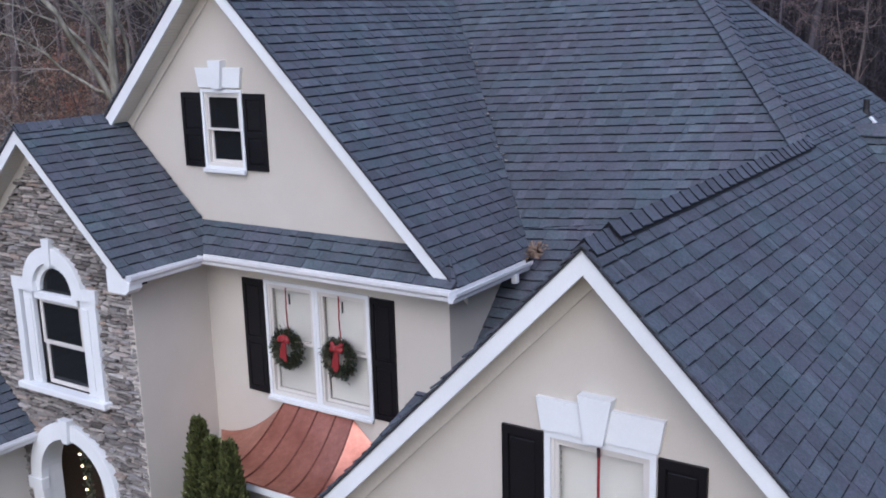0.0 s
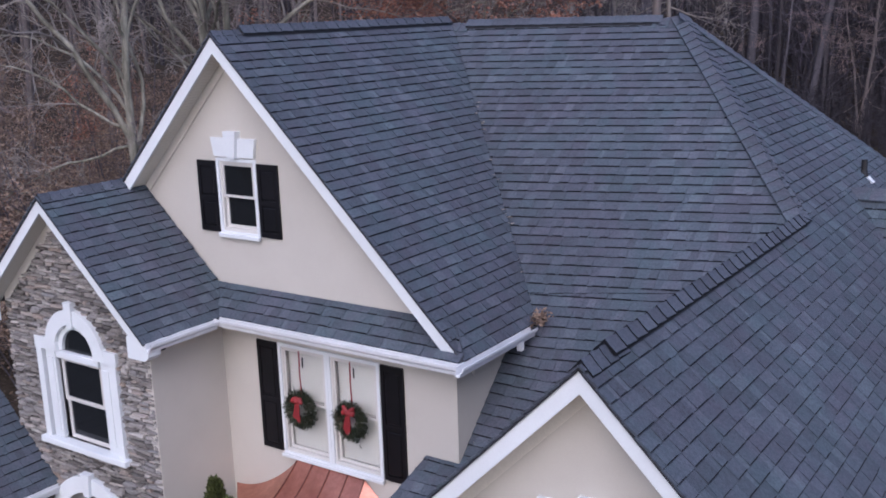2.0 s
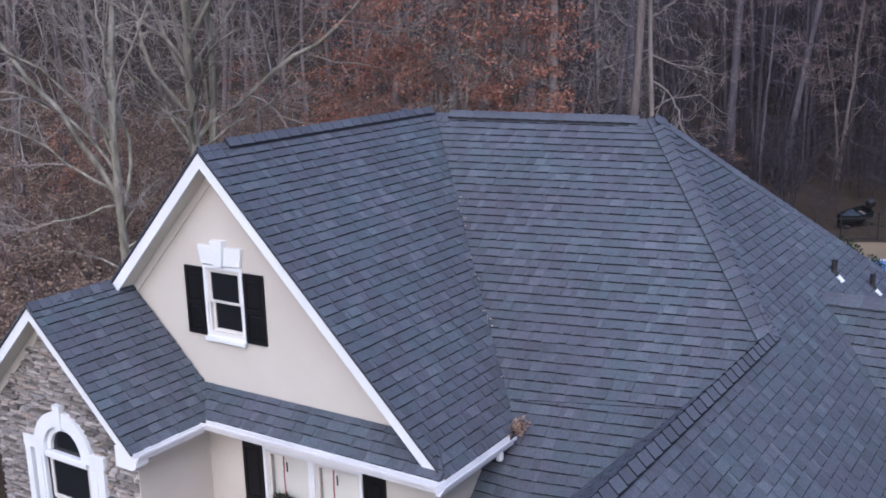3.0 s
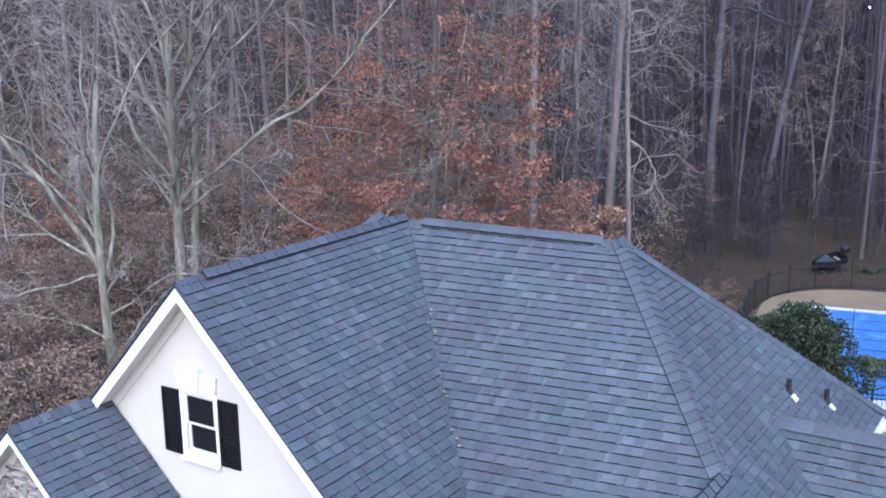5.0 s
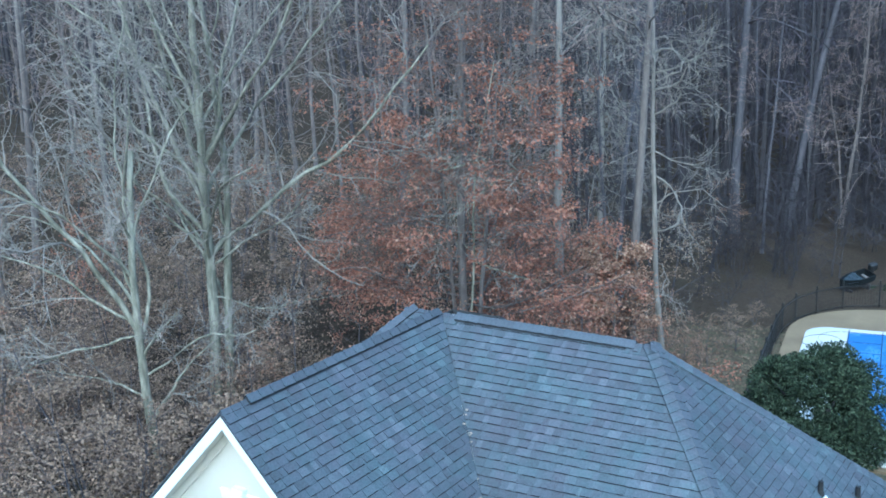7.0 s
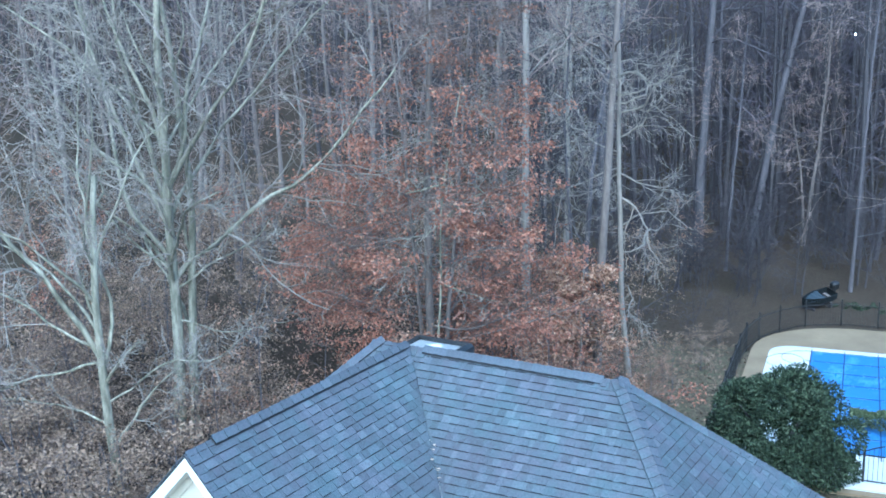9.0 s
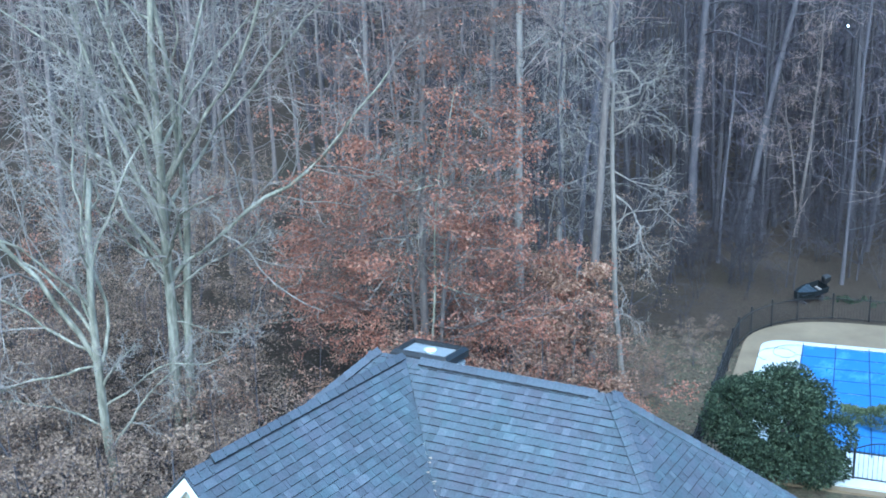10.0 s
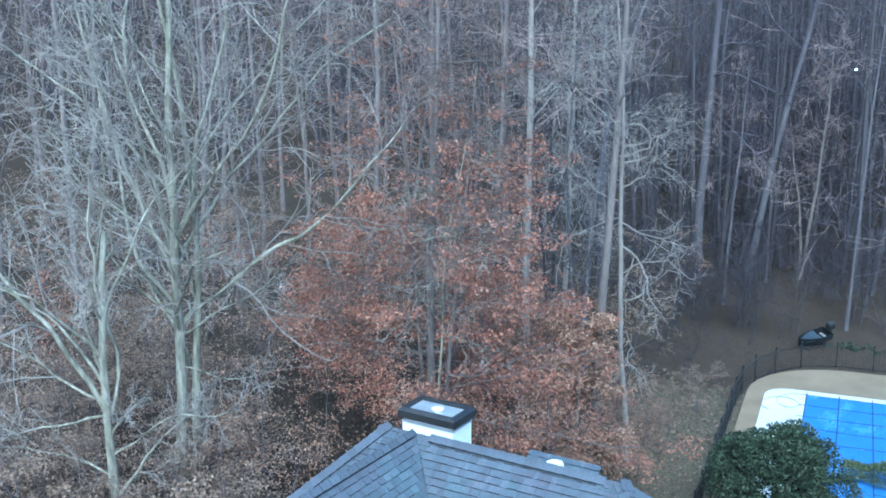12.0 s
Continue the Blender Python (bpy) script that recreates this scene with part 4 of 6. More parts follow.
srng = random.Random(21)
sv, sf = [], []
singles_made = 0
z = 0.02
while z < ZP - 0.25:
    h = srng.choice((0.035, 0.042, 0.05, 0.055, 0.065))
    x = SX0 - srng.uniform(0, 0.15)
    while x < SX1:
        w = srng.uniform(0.08, 0.36)
        xa, xb = max(x, SX0) + 0.004, min(x + w, SX1 + 0.02) - 0.004
        x += w
        zb = z + h - srng.uniform(0.003, 0.014)
        hit = lambda q: in_opening(q, z) or in_opening(q, zb)
        while hit(xa) and xb - xa > 0.03:
            xa += 0.015
        while hit(xb) and xb - xa > 0.03:
            xb -= 0.015
        if xb - xa < 0.03 or in_opening(xa, z) or in_opening(xb, z) or in_opening((xa + xb) / 2, z) or in_opening(xa, zb) or in_opening(xb, zb):
            continue
        if zb > ZP - KP * max(abs(xa - XP), abs(xb - XP)) - 0.2:
            continue
        out = srng.uniform(0.015, 0.075)
        j = lambda s=0.008: srng.uniform(-s, s)
        tilt = srng.uniform(-0.014, 0.014)
        xm, zm = (xa + xb) / 2 + j(0.03), (z + zb + tilt) / 2
        edge = [(xa + 0.01, z + j()), (xm, z - 0.004 + j()), (xb - 0.01, z + tilt + j()), (xb, zm), (xb - 0.012, zb + tilt + j()), (xm, zb + 0.003 + j()), (xa + 0.012, zb + j()), (xa, zm)]
        vs = [(px, YPW + 0.01, pz) for px, pz in edge]
        vs += [(px + (xm - px) * 0.09, YPW - out * srng.uniform(0.65, 1.0), pz + (zm - pz) * 0.22) for px, pz in edge]
        vs.append((xm, YPW - out - 0.006, zm + j()))
        fs = [(i, (i + 1) % 8, 8 + (i + 1) % 8, 8 + i) for i in range(8)] + [(8 + i, 8 + (i + 1) % 8, 16) for i in range(8)]
        if singles_made < 290 and xa > -11.3 and 2.6 < z < 6.4:
            singles_made += 1
            raw("stone", vs, fs, M_STONE, stone_wall)
        else:
            k = len(sv)
            sv += vs
            sf += [tuple(i + k for i in f) for f in fs]
    z += h
raw("stone_field", sv, sf, M_STONES, stone_wall, "stacked ledge stones in brown and grey", "stuff")


def arch_band(cx, cz, r0, r1, y0, y1, z_foot=None, n=24):
    """A flat half-ring with optional straight legs down to z_foot."""
    bm = bmesh.new()
    pts = [(math.cos(math.pi * i / n), math.sin(math.pi * i / n)) for i in range(n + 1)]
    for (c0, s0), (c1, s1) in zip(pts, pts[1:]):
        prism(bm, [(cx + r0 * c0, y0, cz + r0 * s0), (cx + r1 * c0, y0, cz + r1 * s0), (cx + r1 * c1, y0, cz + r1 * s1), (cx + r0 * c1, y0, cz + r0 * s1)], (0, y1 - y0, 0))
    if z_foot is not None:
        box(bm, cx - r1, cx - r0, y0, y1, z_foot, cz)
        box(bm, cx + r0, cx + r1, y0, y1, z_foot, cz)
    bmesh.ops.remove_doubles(bm, verts=bm.verts[:], dist=0.001)
    return bm


# tall arched window: surround, pilasters, sill, keystone, sashes
bm = arch_band(PX, PZ + 0.12, PR0 + 0.03, PR1, YPW - 0.09, YPW + 0.02)
for s in (-1, 1):
    box(bm, min(PX + s * 0.40, PX + s * 0.88), max(PX + s * 0.40, PX + s * 0.88), YPW - 0.085, YPW + 0.02, 5.12, 5.29)
    box(bm, min(PX + s * 0.74, PX + s * 0.86), max(PX + s * 0.74, PX + s * 0.86), YPW - 0.085, YPW + 0.02, 3.78, 5.12)
arch_win = hpart("window", bm, M_WHITE, None, "tall white window with a round arched head")
for s in (-1, 1):
    a, b = sorted((PX + s * 0.50, PX + s * 0.70))
    bm = boxed((a, b, YPW - 0.045, YPW + 0.02, 3.80, 5.12))
    box(bm, a + 0.04, b - 0.04, YPW - 0.06, YPW - 0.046, 3.9, 5.0)
    hpart("pilaster", bm, M_WHITE, arch_win)
    # a black strip stands in for the shade in the jamb's gap
    a, b = sorted((PX + s * 0.70, PX + s * 0.74))
    hpart("reveal", boxed((a, b, YPW - 0.01, YPW + 0.02, 3.80, 5.12)), M_IRON, arch_win, "black strip for the shaded gap")
hpart("sill", boxed((PX - 0.92, PX + 0.92, YPW - 0.15, YPW + 0.02, 3.70, 3.79), bevel=0.01), M_WHITE, arch_win)
hpart("transom", boxed((PX - 0.46, PX + 0.46, YPW - 0.06, YPW + 0.06, 5.02, 5.12), bevel=0.008), M_WHITE, arch_win)
bm = bmesh.new()
prism(bm, [(PX - 0.055, YPW - 0.115, 5.52), (PX + 0.055, YPW - 0.115, 5.52), (PX + 0.08, YPW - 0.115, 5.88), (PX - 0.08, YPW - 0.115, 5.88)], (0, 0.115, 0))
hpart("keystone", bm, M_WHITE, arch_win)
for z0, z1, yy in ((4.38, 5.02, 0.03), (3.80, 4.42, 0.06)):
    sash(arch_win, PX - 0.44, PX + 0.44, z0, z1, YPW + yy - 0.02, M_GLASS, 0.055)
bm = arch_band(PX, PZ + 0.12, PR0 - 0.05, PR0 + 0.03, YPW - 0.03, YPW + 0.04)
hpart("sash", bm, M_WHITE, arch_win)
bm = bmesh.new()
prism(bm, [(PX + PR0 * math.cos(math.pi * i / 20), YPW + 0.02, PZ + 0.10 + PR0 * math.sin(math.pi * i / 20)) for i in range(21)], (0, 0.006, 0))
hpart("pane", bm, M_GLASS, arch_win)

# entry arch with its porch
ent = hpart("entry_arch", arch_band(AX, AZ, AR0, AR1, YPW - 0.10, YPW + 0.02, 0.0), M_WHITE, None, "white arched door surround")
hpart("arch_reveal", arch_band(AX, AZ, AR0 + 0.01, AR0 + 0.05, YPW + 0.021, YPW + 0.24, 0.0), M_WHITE, ent)
bm = bmesh.new()
prism(bm, [(AX - 0.06, YPW - 0.15, AZ + AR0 - 0.03), (AX + 0.06, YPW - 0.15, AZ + AR0 - 0.03), (AX + 0.095, YPW - 0.15, AZ + AR1 + 0.07), (AX - 0.095, YPW - 0.15, AZ + AR1 + 0.07)], (0, 0.15, 0))
hpart("keystone", bm, M_WHITE, ent)
for s in (-1, 1):
    a, b = sorted((AX + s * (AR0 - 0.02), AX + s * (AR1 + 0.05)))
    hpart("impost", boxed((a, b, YPW - 0.13, YPW, AZ - 0.22, AZ - 0.04), bevel=0.008), M_WHITE, ent)
hpart("porch_wall", boxed((AX - 1.3, AX + 1.3, YPW + 1.3, YPW + 1.4, 0, 3.4)), M_PORCH, ent)
hpart("porch_ceiling", boxed((AX - 1.3, AX + 1.3, YPW + 0.13, YPW + 1.3, 3.36, 3.40)), M_WOODDOOR, ent, "dark stained board ceiling")
for s in (-1.36, 1.30):
    hpart("porch_wall", boxed((AX + s, AX + s + 0.06, YPW + 0.13, YPW + 1.4, 0, 3.4)), M_PORCH, ent)
hpart("door", boxed((AX - 0.5, AX + 0.5, YPW + 1.24, YPW + 1.3, 0.1, 2.3), (AX - 0.42, AX - 0.05, YPW + 1.225, YPW + 1.24, 0.3, 2.1), (AX + 0.05, AX + 0.42, YPW + 1.225, YPW + 1.24, 0.3, 2.1)), M_WOODDOOR, ent, "dark stained panelled front door")
garl = thing("light_garland", "green garland with warm white bulbs along the door arch", "garland", (-11.82, 8.28, 2.2))
gv, gf = [], []
grng = random.Random(4)
for i in range(500):
    t = grng.random()
    p = Vector((0.08 * math.sin(3 * t) + grng.gauss(0, 0.03), grng.gauss(0, 0.03), 0.55 - 1.5 * t))
    d = Vector((grng.uniform(-1, 1), grng.uniform(-1, 1), grng.uniform(-1, 1))).normalized() * 0.05
    s = d.orthogonal().normalized() * 0.007
    k = len(gv)
    gv += [tuple(p - s), tuple(p + s), tuple(p + d + s), tuple(p + d - s)]
    gf.append((k, k + 1, k + 2, k + 3))
raw("foliage", gv, gf, M_FIR, garl, "dark green needles", "stuff")
for i in range(9):
    t = i / 8
    bm = bmesh.new()
    bmesh.ops.create_icosphere(bm, subdivisions=1, radius=0.022, matrix=pose(0.08 * math.sin(3 * t) - 0.04, -0.04, 0.5 - 1.4 * t))
    part("bulb", bm, M_LAMP, garl, "glowing warm bulb")

# ---- copper awning over the ground-floor bay ----
awn = thing("copper_awning", "flared copper standing-seam awning over the bay window", "awning", (-8.3, YW, 3.0))
ai = Matrix.Translation((8.3, -YW, -3.0))
AW = dict(xa=-8.84, xb=-7.69, za=3.71, fa=-10.05, fb=-6.5, yf=8.25, zf=3.09)


def awn_pt(u, v):
    """A point of the front sheet: u across 0..1, v from the top 0 to the eave 1, flaring out."""
    c = v ** 1.0
    drop = (AW["za"] - AW["zf"]) * (1 - (1 - v) ** 1.9)
    y = YW - 0.02 - (YW - AW["yf"]) * v
    x0 = AW["xa"] + (-9.02 - AW["xa"]) * c
    x1 = AW["xb"] + (-7.55 - AW["xb"]) * c
    return Vector((x0 + (x1 - x0) * u, y, AW["za"] - drop))


def sheet(fn, nu, nv, name, label=""):
    bm = bmesh.new()
    g = [[bm.verts.new(fn(i / nu, j / nv)) for i in range(nu + 1)] for j in range(nv + 1)]
    for j in range(nv):
        for i in range(nu):
            bm.faces.new((g[j][i], g[j + 1][i], g[j + 1][i + 1], g[j][i + 1]))
    bmesh.ops.recalc_face_normals(bm, faces=bm.faces[:])
    r = bmesh.ops.extrude_face_region(bm, geom=bm.faces[:])
    for v in r["geom"]:
        if isinstance(v, bmesh.types.BMVert):
            v.co.z -= 0.02
    bmesh.ops.recalc_face_normals(bm, faces=bm.faces[:])
    ob = part(name, bm, M_COPPER, awn, label)
    ob.matrix_parent_inverse = ai
    for p in ob.data.polygons:
        p.use_smooth = True
    ob.data.set_sharp_from_angle(angle=radians(35))
    return ob


def side_pt(s):
    def fn(u, v):
        e = awn_pt(0.0 if s < 0 else 1.0, v)
        wx = AW["fa"] if s < 0 else AW["fb"]
        drop = (AW["za"] - AW["zf"]) * (1 - (1 - v) ** 1.9)
        w = Vector((AW["xa"] if s < 0 else AW["xb"], YW - 0.02, AW["za"] - drop))
        w.x += (wx - w.x) * v
        return e.lerp(w, u)
    return fn


sheet(awn_pt, 10, 12, "front_sheet")
sheet(side_pt(-1), 6, 12, "side_sheet")
sheet(side_pt(1), 6, 12, "side_sheet")
for u in (0.0, 0.24, 0.50, 0.76, 1.0):
    bm = bmesh.new()
    for j in range(12):
        a, b = awn_pt(u, j / 12), awn_pt(u, (j + 1) / 12)
        up = Vector((0, -0.3, 1)).normalized() * 0.020
        sd = Vector((0.006, 0, 0))
        prism(bm, [a - sd, a + sd, a + sd + up, a - sd + up], b - a)
    ob = part("seam", bm, M_COPPERD, awn, "dark standing seam")
    ob.matrix_parent_inverse = ai
bm = boxed((-9.0, -7.55, 8.36, YW, 0.0, 3.0))
ob = part("bay_wall", bm, M_STUCCO, awn, "cream stucco bay")
ob.matrix_parent_inverse = ai
for s0, s1 in ((-9.03, -7.52),):
    bm = boxed((s0, s1, 8.24, 8.34, 2.96, 3.065), bevel=0.01)
    ob = part("bay_trim", bm, M_WHITE, awn, "white trim under the copper")
    ob.matrix_parent_inverse = ai


# ---- things on the roof ----
def vent_pipe(x, y, tall=0.21):
    z = r_right(x, y)
    v = thing("vent_pipe", "black plumbing vent pipe with white flashing on the shingle roof", "vent pipe", (x, y, z), "roof vent pipes")
    bm = bmesh.new()
    tube(bm, (0, 0, -0.05), (0, 0, tall), 0.042, 0.042, 12, False)
    tube(bm, (0, 0, tall), (0, 0, tall - 0.06), 0.034, 0.034, 12)
    part("pipe", bm, M_RUBBER, v)
    bm = bmesh.new()
    prism(bm, [(0.045, -0.060, -0.045), (0.125, -0.065, -0.125), (0.130, 0.050, -0.130), (0.050, 0.058, -0.050)], (0.02, 0, 0.02))
    part("flashing", bm, M_WHITE, v, "white flashing plate")
    bm = bmesh.new()
    tube(bm, (0, 0, -0.06), (0, 0, 0.06), 0.075, 0.046, 12)
    part("collar", bm, M_RUBBER, v)
    return v


vent_pipe(-3.12, 15.28)
vent_pipe(-2.74, 16.17)

chim = thing("chimney", "white boarded chimney with a dark metal cap behind the ridge", "chimney", (-13.2, 20.9, 0.0))
ci = Matrix.Translation((13.2, -20.9, 0.0))
CX0, CX1, CY0, CY1, CZ = -14.0, -12.5, 20.45, 21.35, 6.55
def chpart(name, bm, m, label=""):
    ob = part(name, bm, m, chim, label)
    ob.matrix_parent_inverse = ci
    return ob
chpart("stack", boxed((CX0, CX1, CY0, CY1, -0.2, CZ)), M_WHITE)
for i in range(14):
    chpart("siding_board", boxed((CX0 - 0.012, CX1 + 0.012, CY0 - 0.012, CY1 + 0.012, CZ - 0.16 * (i + 1), CZ - 0.16 * i - 0.008)), M_WHITE)
chpart("band", boxed((CX0 - 0.03, CX1 + 0.03, CY0 - 0.03, CY1 + 0.03, CZ, CZ + 0.05), (CX0 + 0.03, CX1 - 0.03, CY0 + 0.03, CY1 - 0.03, CZ + 0.05, CZ + 0.16)), M_METAL, "grey metal band")
bm = bmesh.new()
rim = [((CX0 - 0.10, CX1 + 0.10, CY0 - 0.10, CY1 + 0.10), CZ + 0.14), ((CX0 - 0.10, CX1 + 0.10, CY0 - 0.10, CY1 + 0.10), CZ + 0.32), ((CX0 - 0.02, CX1 + 0.02, CY0 - 0.02, CY1 + 0.02), CZ + 0.41), ((CX0 + 0.04, CX1 - 0.04, CY0 + 0.04, CY1 - 0.04), CZ + 0.40), ((CX0 + 0.04, CX1 - 0.04, CY0 + 0.04, CY1 - 0.04), CZ + 0.14)]
loops = [[bm.verts.new(p) for p in ((x0, y0, zz), (x1, y0, zz), (x1, y1, zz), (x0, y1, zz))] for (x0, x1, y0, y1), zz in rim]
for a, b in zip(loops, loops[1:] + loops[:1]):
    for k in range(4):
        bm.faces.new((a[k], a[(k + 1) % 4], b[(k + 1) % 4], b[k]))
bmesh.ops.recalc_face_normals(bm, faces=bm.faces[:])
chpart("cap_skirt", bm, M_IRON, "dark metal shroud with a sloped rim")
chpart("cap_pan", boxed((CX0, CX1, CY0, CY1, CZ + 0.24, CZ + 0.30)), M_METAL, "galvanised pan")
bm = bmesh.new()
tube(bm, (-13.22, 20.9, CZ + 0.30), (-13.22, 20.9, CZ + 0.36), 0.12, 0.12, 14)
tube(bm, (-13.22, 20.9, CZ + 0.36), (-13.22, 20.9, CZ + 0.40), 0.17, 0.05, 14)
chpart("flue_cap", bm, M_WHITE, "round white flue cap")

rv = thing("roof_exhaust", "round white exhaust cap on the rear slope", "roof vent", (-8.68, 18.4, 7.18))
bm = bmesh.new()
tube(bm, (0, 0, -0.1), (0, 0, 0.22), 0.09, 0.09, 12)
part("stub", bm, M_METAL, rv)
bm = bmesh.new()
tube(bm, (0, 0, 0.22), (0, 0, 0.27), 0.20, 0.18, 16)
tube(bm, (0, 0, 0.27), (0, 0, 0.31), 0.18, 0.06, 16)
part("cap", bm, M_WHITE, rv, "white metal cap")

lrng = random.Random(9)
debris = thing("leaf_clump", "clump of dry brown leaves caught at the gutter end", "leaves", (-5.86, 10.62, 5.72))
lv, lf = [], []
for i in range(170):
    p = Vector((lrng.gauss(0, 0.05), lrng.gauss(0, 0.06), abs(lrng.gauss(0, 0.06))))
    d = Vector((lrng.uniform(-1, 1), lrng.uniform(-1, 1), lrng.uniform(-0.5, 1))).normalized() * lrng.uniform(0.03, 0.08)
    s = d.orthogonal().normalized() * 0.018
    k = len(lv)
    lv += [tuple(p), tuple(p + d * 0.5 + s), tuple(p + d), tuple(p + d * 0.5 - s)]
    lf.append((k, k + 1, k + 2, k + 3))
raw("foliage", lv, lf, M_TAN, debris, "dry tan leaves", "stuff")
vl = []
for i in range(13):
    t = lrng.random() ** 0.7
    zz = 5.9 + t * 2.4
    vl.append((XG + (ZG - zz) / KG + lrng.gauss(0, 0.05), YR - (ZR - zz) / KV + lrng.gauss(0, 0.05)))
for x, y in vl:
    zz = max(front(y, x), g_right(x, y)) + 0.03
    lf_ob = thing("fallen_leaf", "pale dry leaf lying in the roof valley", "leaf", (x, y, zz), "leaves in the roof valley")
    a, b = lrng.uniform(0, 6.28), lrng.uniform(0.03, 0.06)
    c, s = math.cos(a) * b, math.sin(a) * b
    raw("blade", [(-c, -s, 0.0), (s * 0.5, -c * 0.5, 0.012), (c, s, 0.004), (-s * 0.5, c * 0.5, 0.014)], [(0, 1, 2, 3)], M_PALE, lf_ob)


# ---- pool yard ----
E1 = Vector((0.985, 0.17, 0)).normalized()       # along the pool
E2 = Vector((-E1.y, E1.x, 0))
PO = Vector((-10.28, 46.14, 0))                  # far left corner of the white deck


def yard(u, v, z=0.0):
    """A yard point: u along the pool from its far left corner, v toward the house."""
    return PO + E1 * u - E2 * v + Vector((0, 0, z))


def slab(name, pts, z0, z1, material, label, category, kind="structure"):
    bm = bmesh.new()
    prism(bm, [(p.x, p.y, z0) for p in pts], (0, 0, z1 - z0))
    ob = part(name, bm, material, None, label, kind)
    return tagged(ob, category=category)


def rounded(u0, u1, v0, v1, r, corner):
    """A rectangle of yard points with one corner ("far left") rounded off."""
    pts = [yard(u1, v0), yard(u1, v1), yard(u0, v1)]
    for i in range(9):
        a = math.pi / 2 * i / 8
        pts.append(yard(u0 + r - r * math.cos(a), v0 + r - r * math.sin(a)))
    return pts


slab("pavement_gravel", rounded(-1.5, 26, -3.4, 14.9, 4.4, 0), -0.3, 0.03, M_TANDECK, "tan gravel band round the pool deck", "gravel")
slab("pavement_pool_deck", rounded(-0.7, 26, 0.3, 14.6, 1.1, 0), -0.3, 0.09, M_CONCRETE, "pale concrete pool deck", "pool deck")
cover = thing("pool_cover", "blue mesh winter cover stretched over the pool", "pool cover", yard(10, 5, 0.1))
inv = Matrix.Translation(-yard(10, 5, 0.1))
prng = random.Random(3)
GRID, NU, NV = 1.37, 15, 8
for i in range(NU):
    for j in range(NV):
        bm = bmesh.new()
        u0, u1 = 1.1 + i * GRID, 1.1 + (i + 1) * GRID - 0.02
        v0, v1 = 0.95 + j * GRID, 0.95 + (j + 1) * GRID - 0.02
        n = 4
        g = [[bm.verts.new(yard(u0 + (u1 - u0) * a / n, v0 + (v1 - v0) * b / n, 0.125 - 0.012 * math.sin(math.pi * a / n) * math.sin(math.pi * b / n) + prng.uniform(-0.012, 0.012))) for a in range(n + 1)] for b in range(n + 1)]
        for b in range(n):
            for a in range(n):
                bm.faces.new((g[b][a], g[b][a + 1], g[b + 1][a + 1], g[b + 1][a]))
        bmesh.ops.recalc_face_normals(bm, faces=bm.faces[:])
        ob = part("cover_panel", bm, M_POOL, cover)
        ob.matrix_parent_inverse = inv
        for p in ob.data.polygons:
            p.use_smooth = True


def strap(u0, u1, v0, v1):
    bm = bmesh.new()
    prism(bm, [yard(u0, v0, 0.132), yard(u1, v0, 0.132), yard(u1, v1, 0.132), yard(u0, v1, 0.132)], (0, 0, 0.008))
    part("strap", bm, M_STRAP, cover, "dark blue webbing strap").matrix_parent_inverse = inv


for i in range(NU + 1):
    u = 1.09 + i * GRID
    strap(u - 0.022, u + 0.022, 0.6, 0.95 + NV * GRID + 0.4)
for j in range(NV + 1):
    v = 0.94 + j * GRID
    strap(1.1 - 0.3, 1.1 + NU * GRID, v - 0.018, v + 0.018)

# a garden hose left in loops on the deck
hose = bpy.data.curves.new("garden_hose", "CURVE")
hose.dimensions, hose.bevel_depth, hose.bevel_resolution = "3D", 0.009, 1
sp = hose.splines.new("POLY")
loop = [yard(0.35 + 0.62 * math.sin(0.36 * i) - 0.035 * i, 2.0 + 0.75 * math.cos(0.36 * i) + 0.035 * i, 0.112 + 0.004 * (i % 3)) for i in range(-9, 18)]
sp.points.add(len(loop) - 1)
for q, p in zip(sp.points, loop):
    q.co = (*p, 1)
hose.materials.append(M_IRON)
tagged(new("garden_hose", hose), "dark garden hose lying in loops on the pool deck", "hose")


def fence(points, tall, label, step=0.13, arched=False):
    """Black pickets between posts and two rails, along a run of ground points."""
    f = thing("fence", label, "fence", points[0])
    fi = Matrix.Translation(-Vector(points[0]))
    for a, b in zip(points, points[1:]):
        a, b = Vector(a), Vector(b)
        L = (b - a).length
        d = (b - a) / L
        bm = bmesh.new()
        tube(bm, a + Vector((0, 0, -0.2)), a + Vector((0, 0, tall + 0.12)), 0.042, 0.042, 6)
        part("post", bm, M_IRON, f).matrix_parent_inverse = fi
        for z in (0.15, tall - 0.12):
            bm = bmesh.new()
            beam(bm, a + Vector((0, 0, z)), b + Vector((0, 0, z)), 0.03, 0.035)
            part("rail", bm, M_IRON, f).matrix_parent_inverse = fi
        n = int(L / step)
        for i in range(1, n):
            t = i / n
            p = a + d * L * t
            top = tall + (0.28 * math.sin(math.pi * t) if arched else 0.0)
            bm = bmesh.new()
            tube(bm, p + Vector((0, 0, 0.05)), p + Vector((0, 0, top)), 0.009, 0.009, 4)
            part("picket", bm, M_IRON, f).matrix_parent_inverse = fi
        if arched:
            bm = bmesh.new()
            for i in range(12):
                p, q = a + d * L * i / 12, a + d * L * (i + 1) / 12
                beam(bm, p + Vector((0, 0, tall + 0.28 * math.sin(math.pi * i / 12))), q + Vector((0, 0, tall + 0.28 * math.sin(math.pi * (i + 1) / 12))), 0.03, 0.03)
            part("arch_rail", bm, M_IRON, f).matrix_parent_inverse = fi
    return f


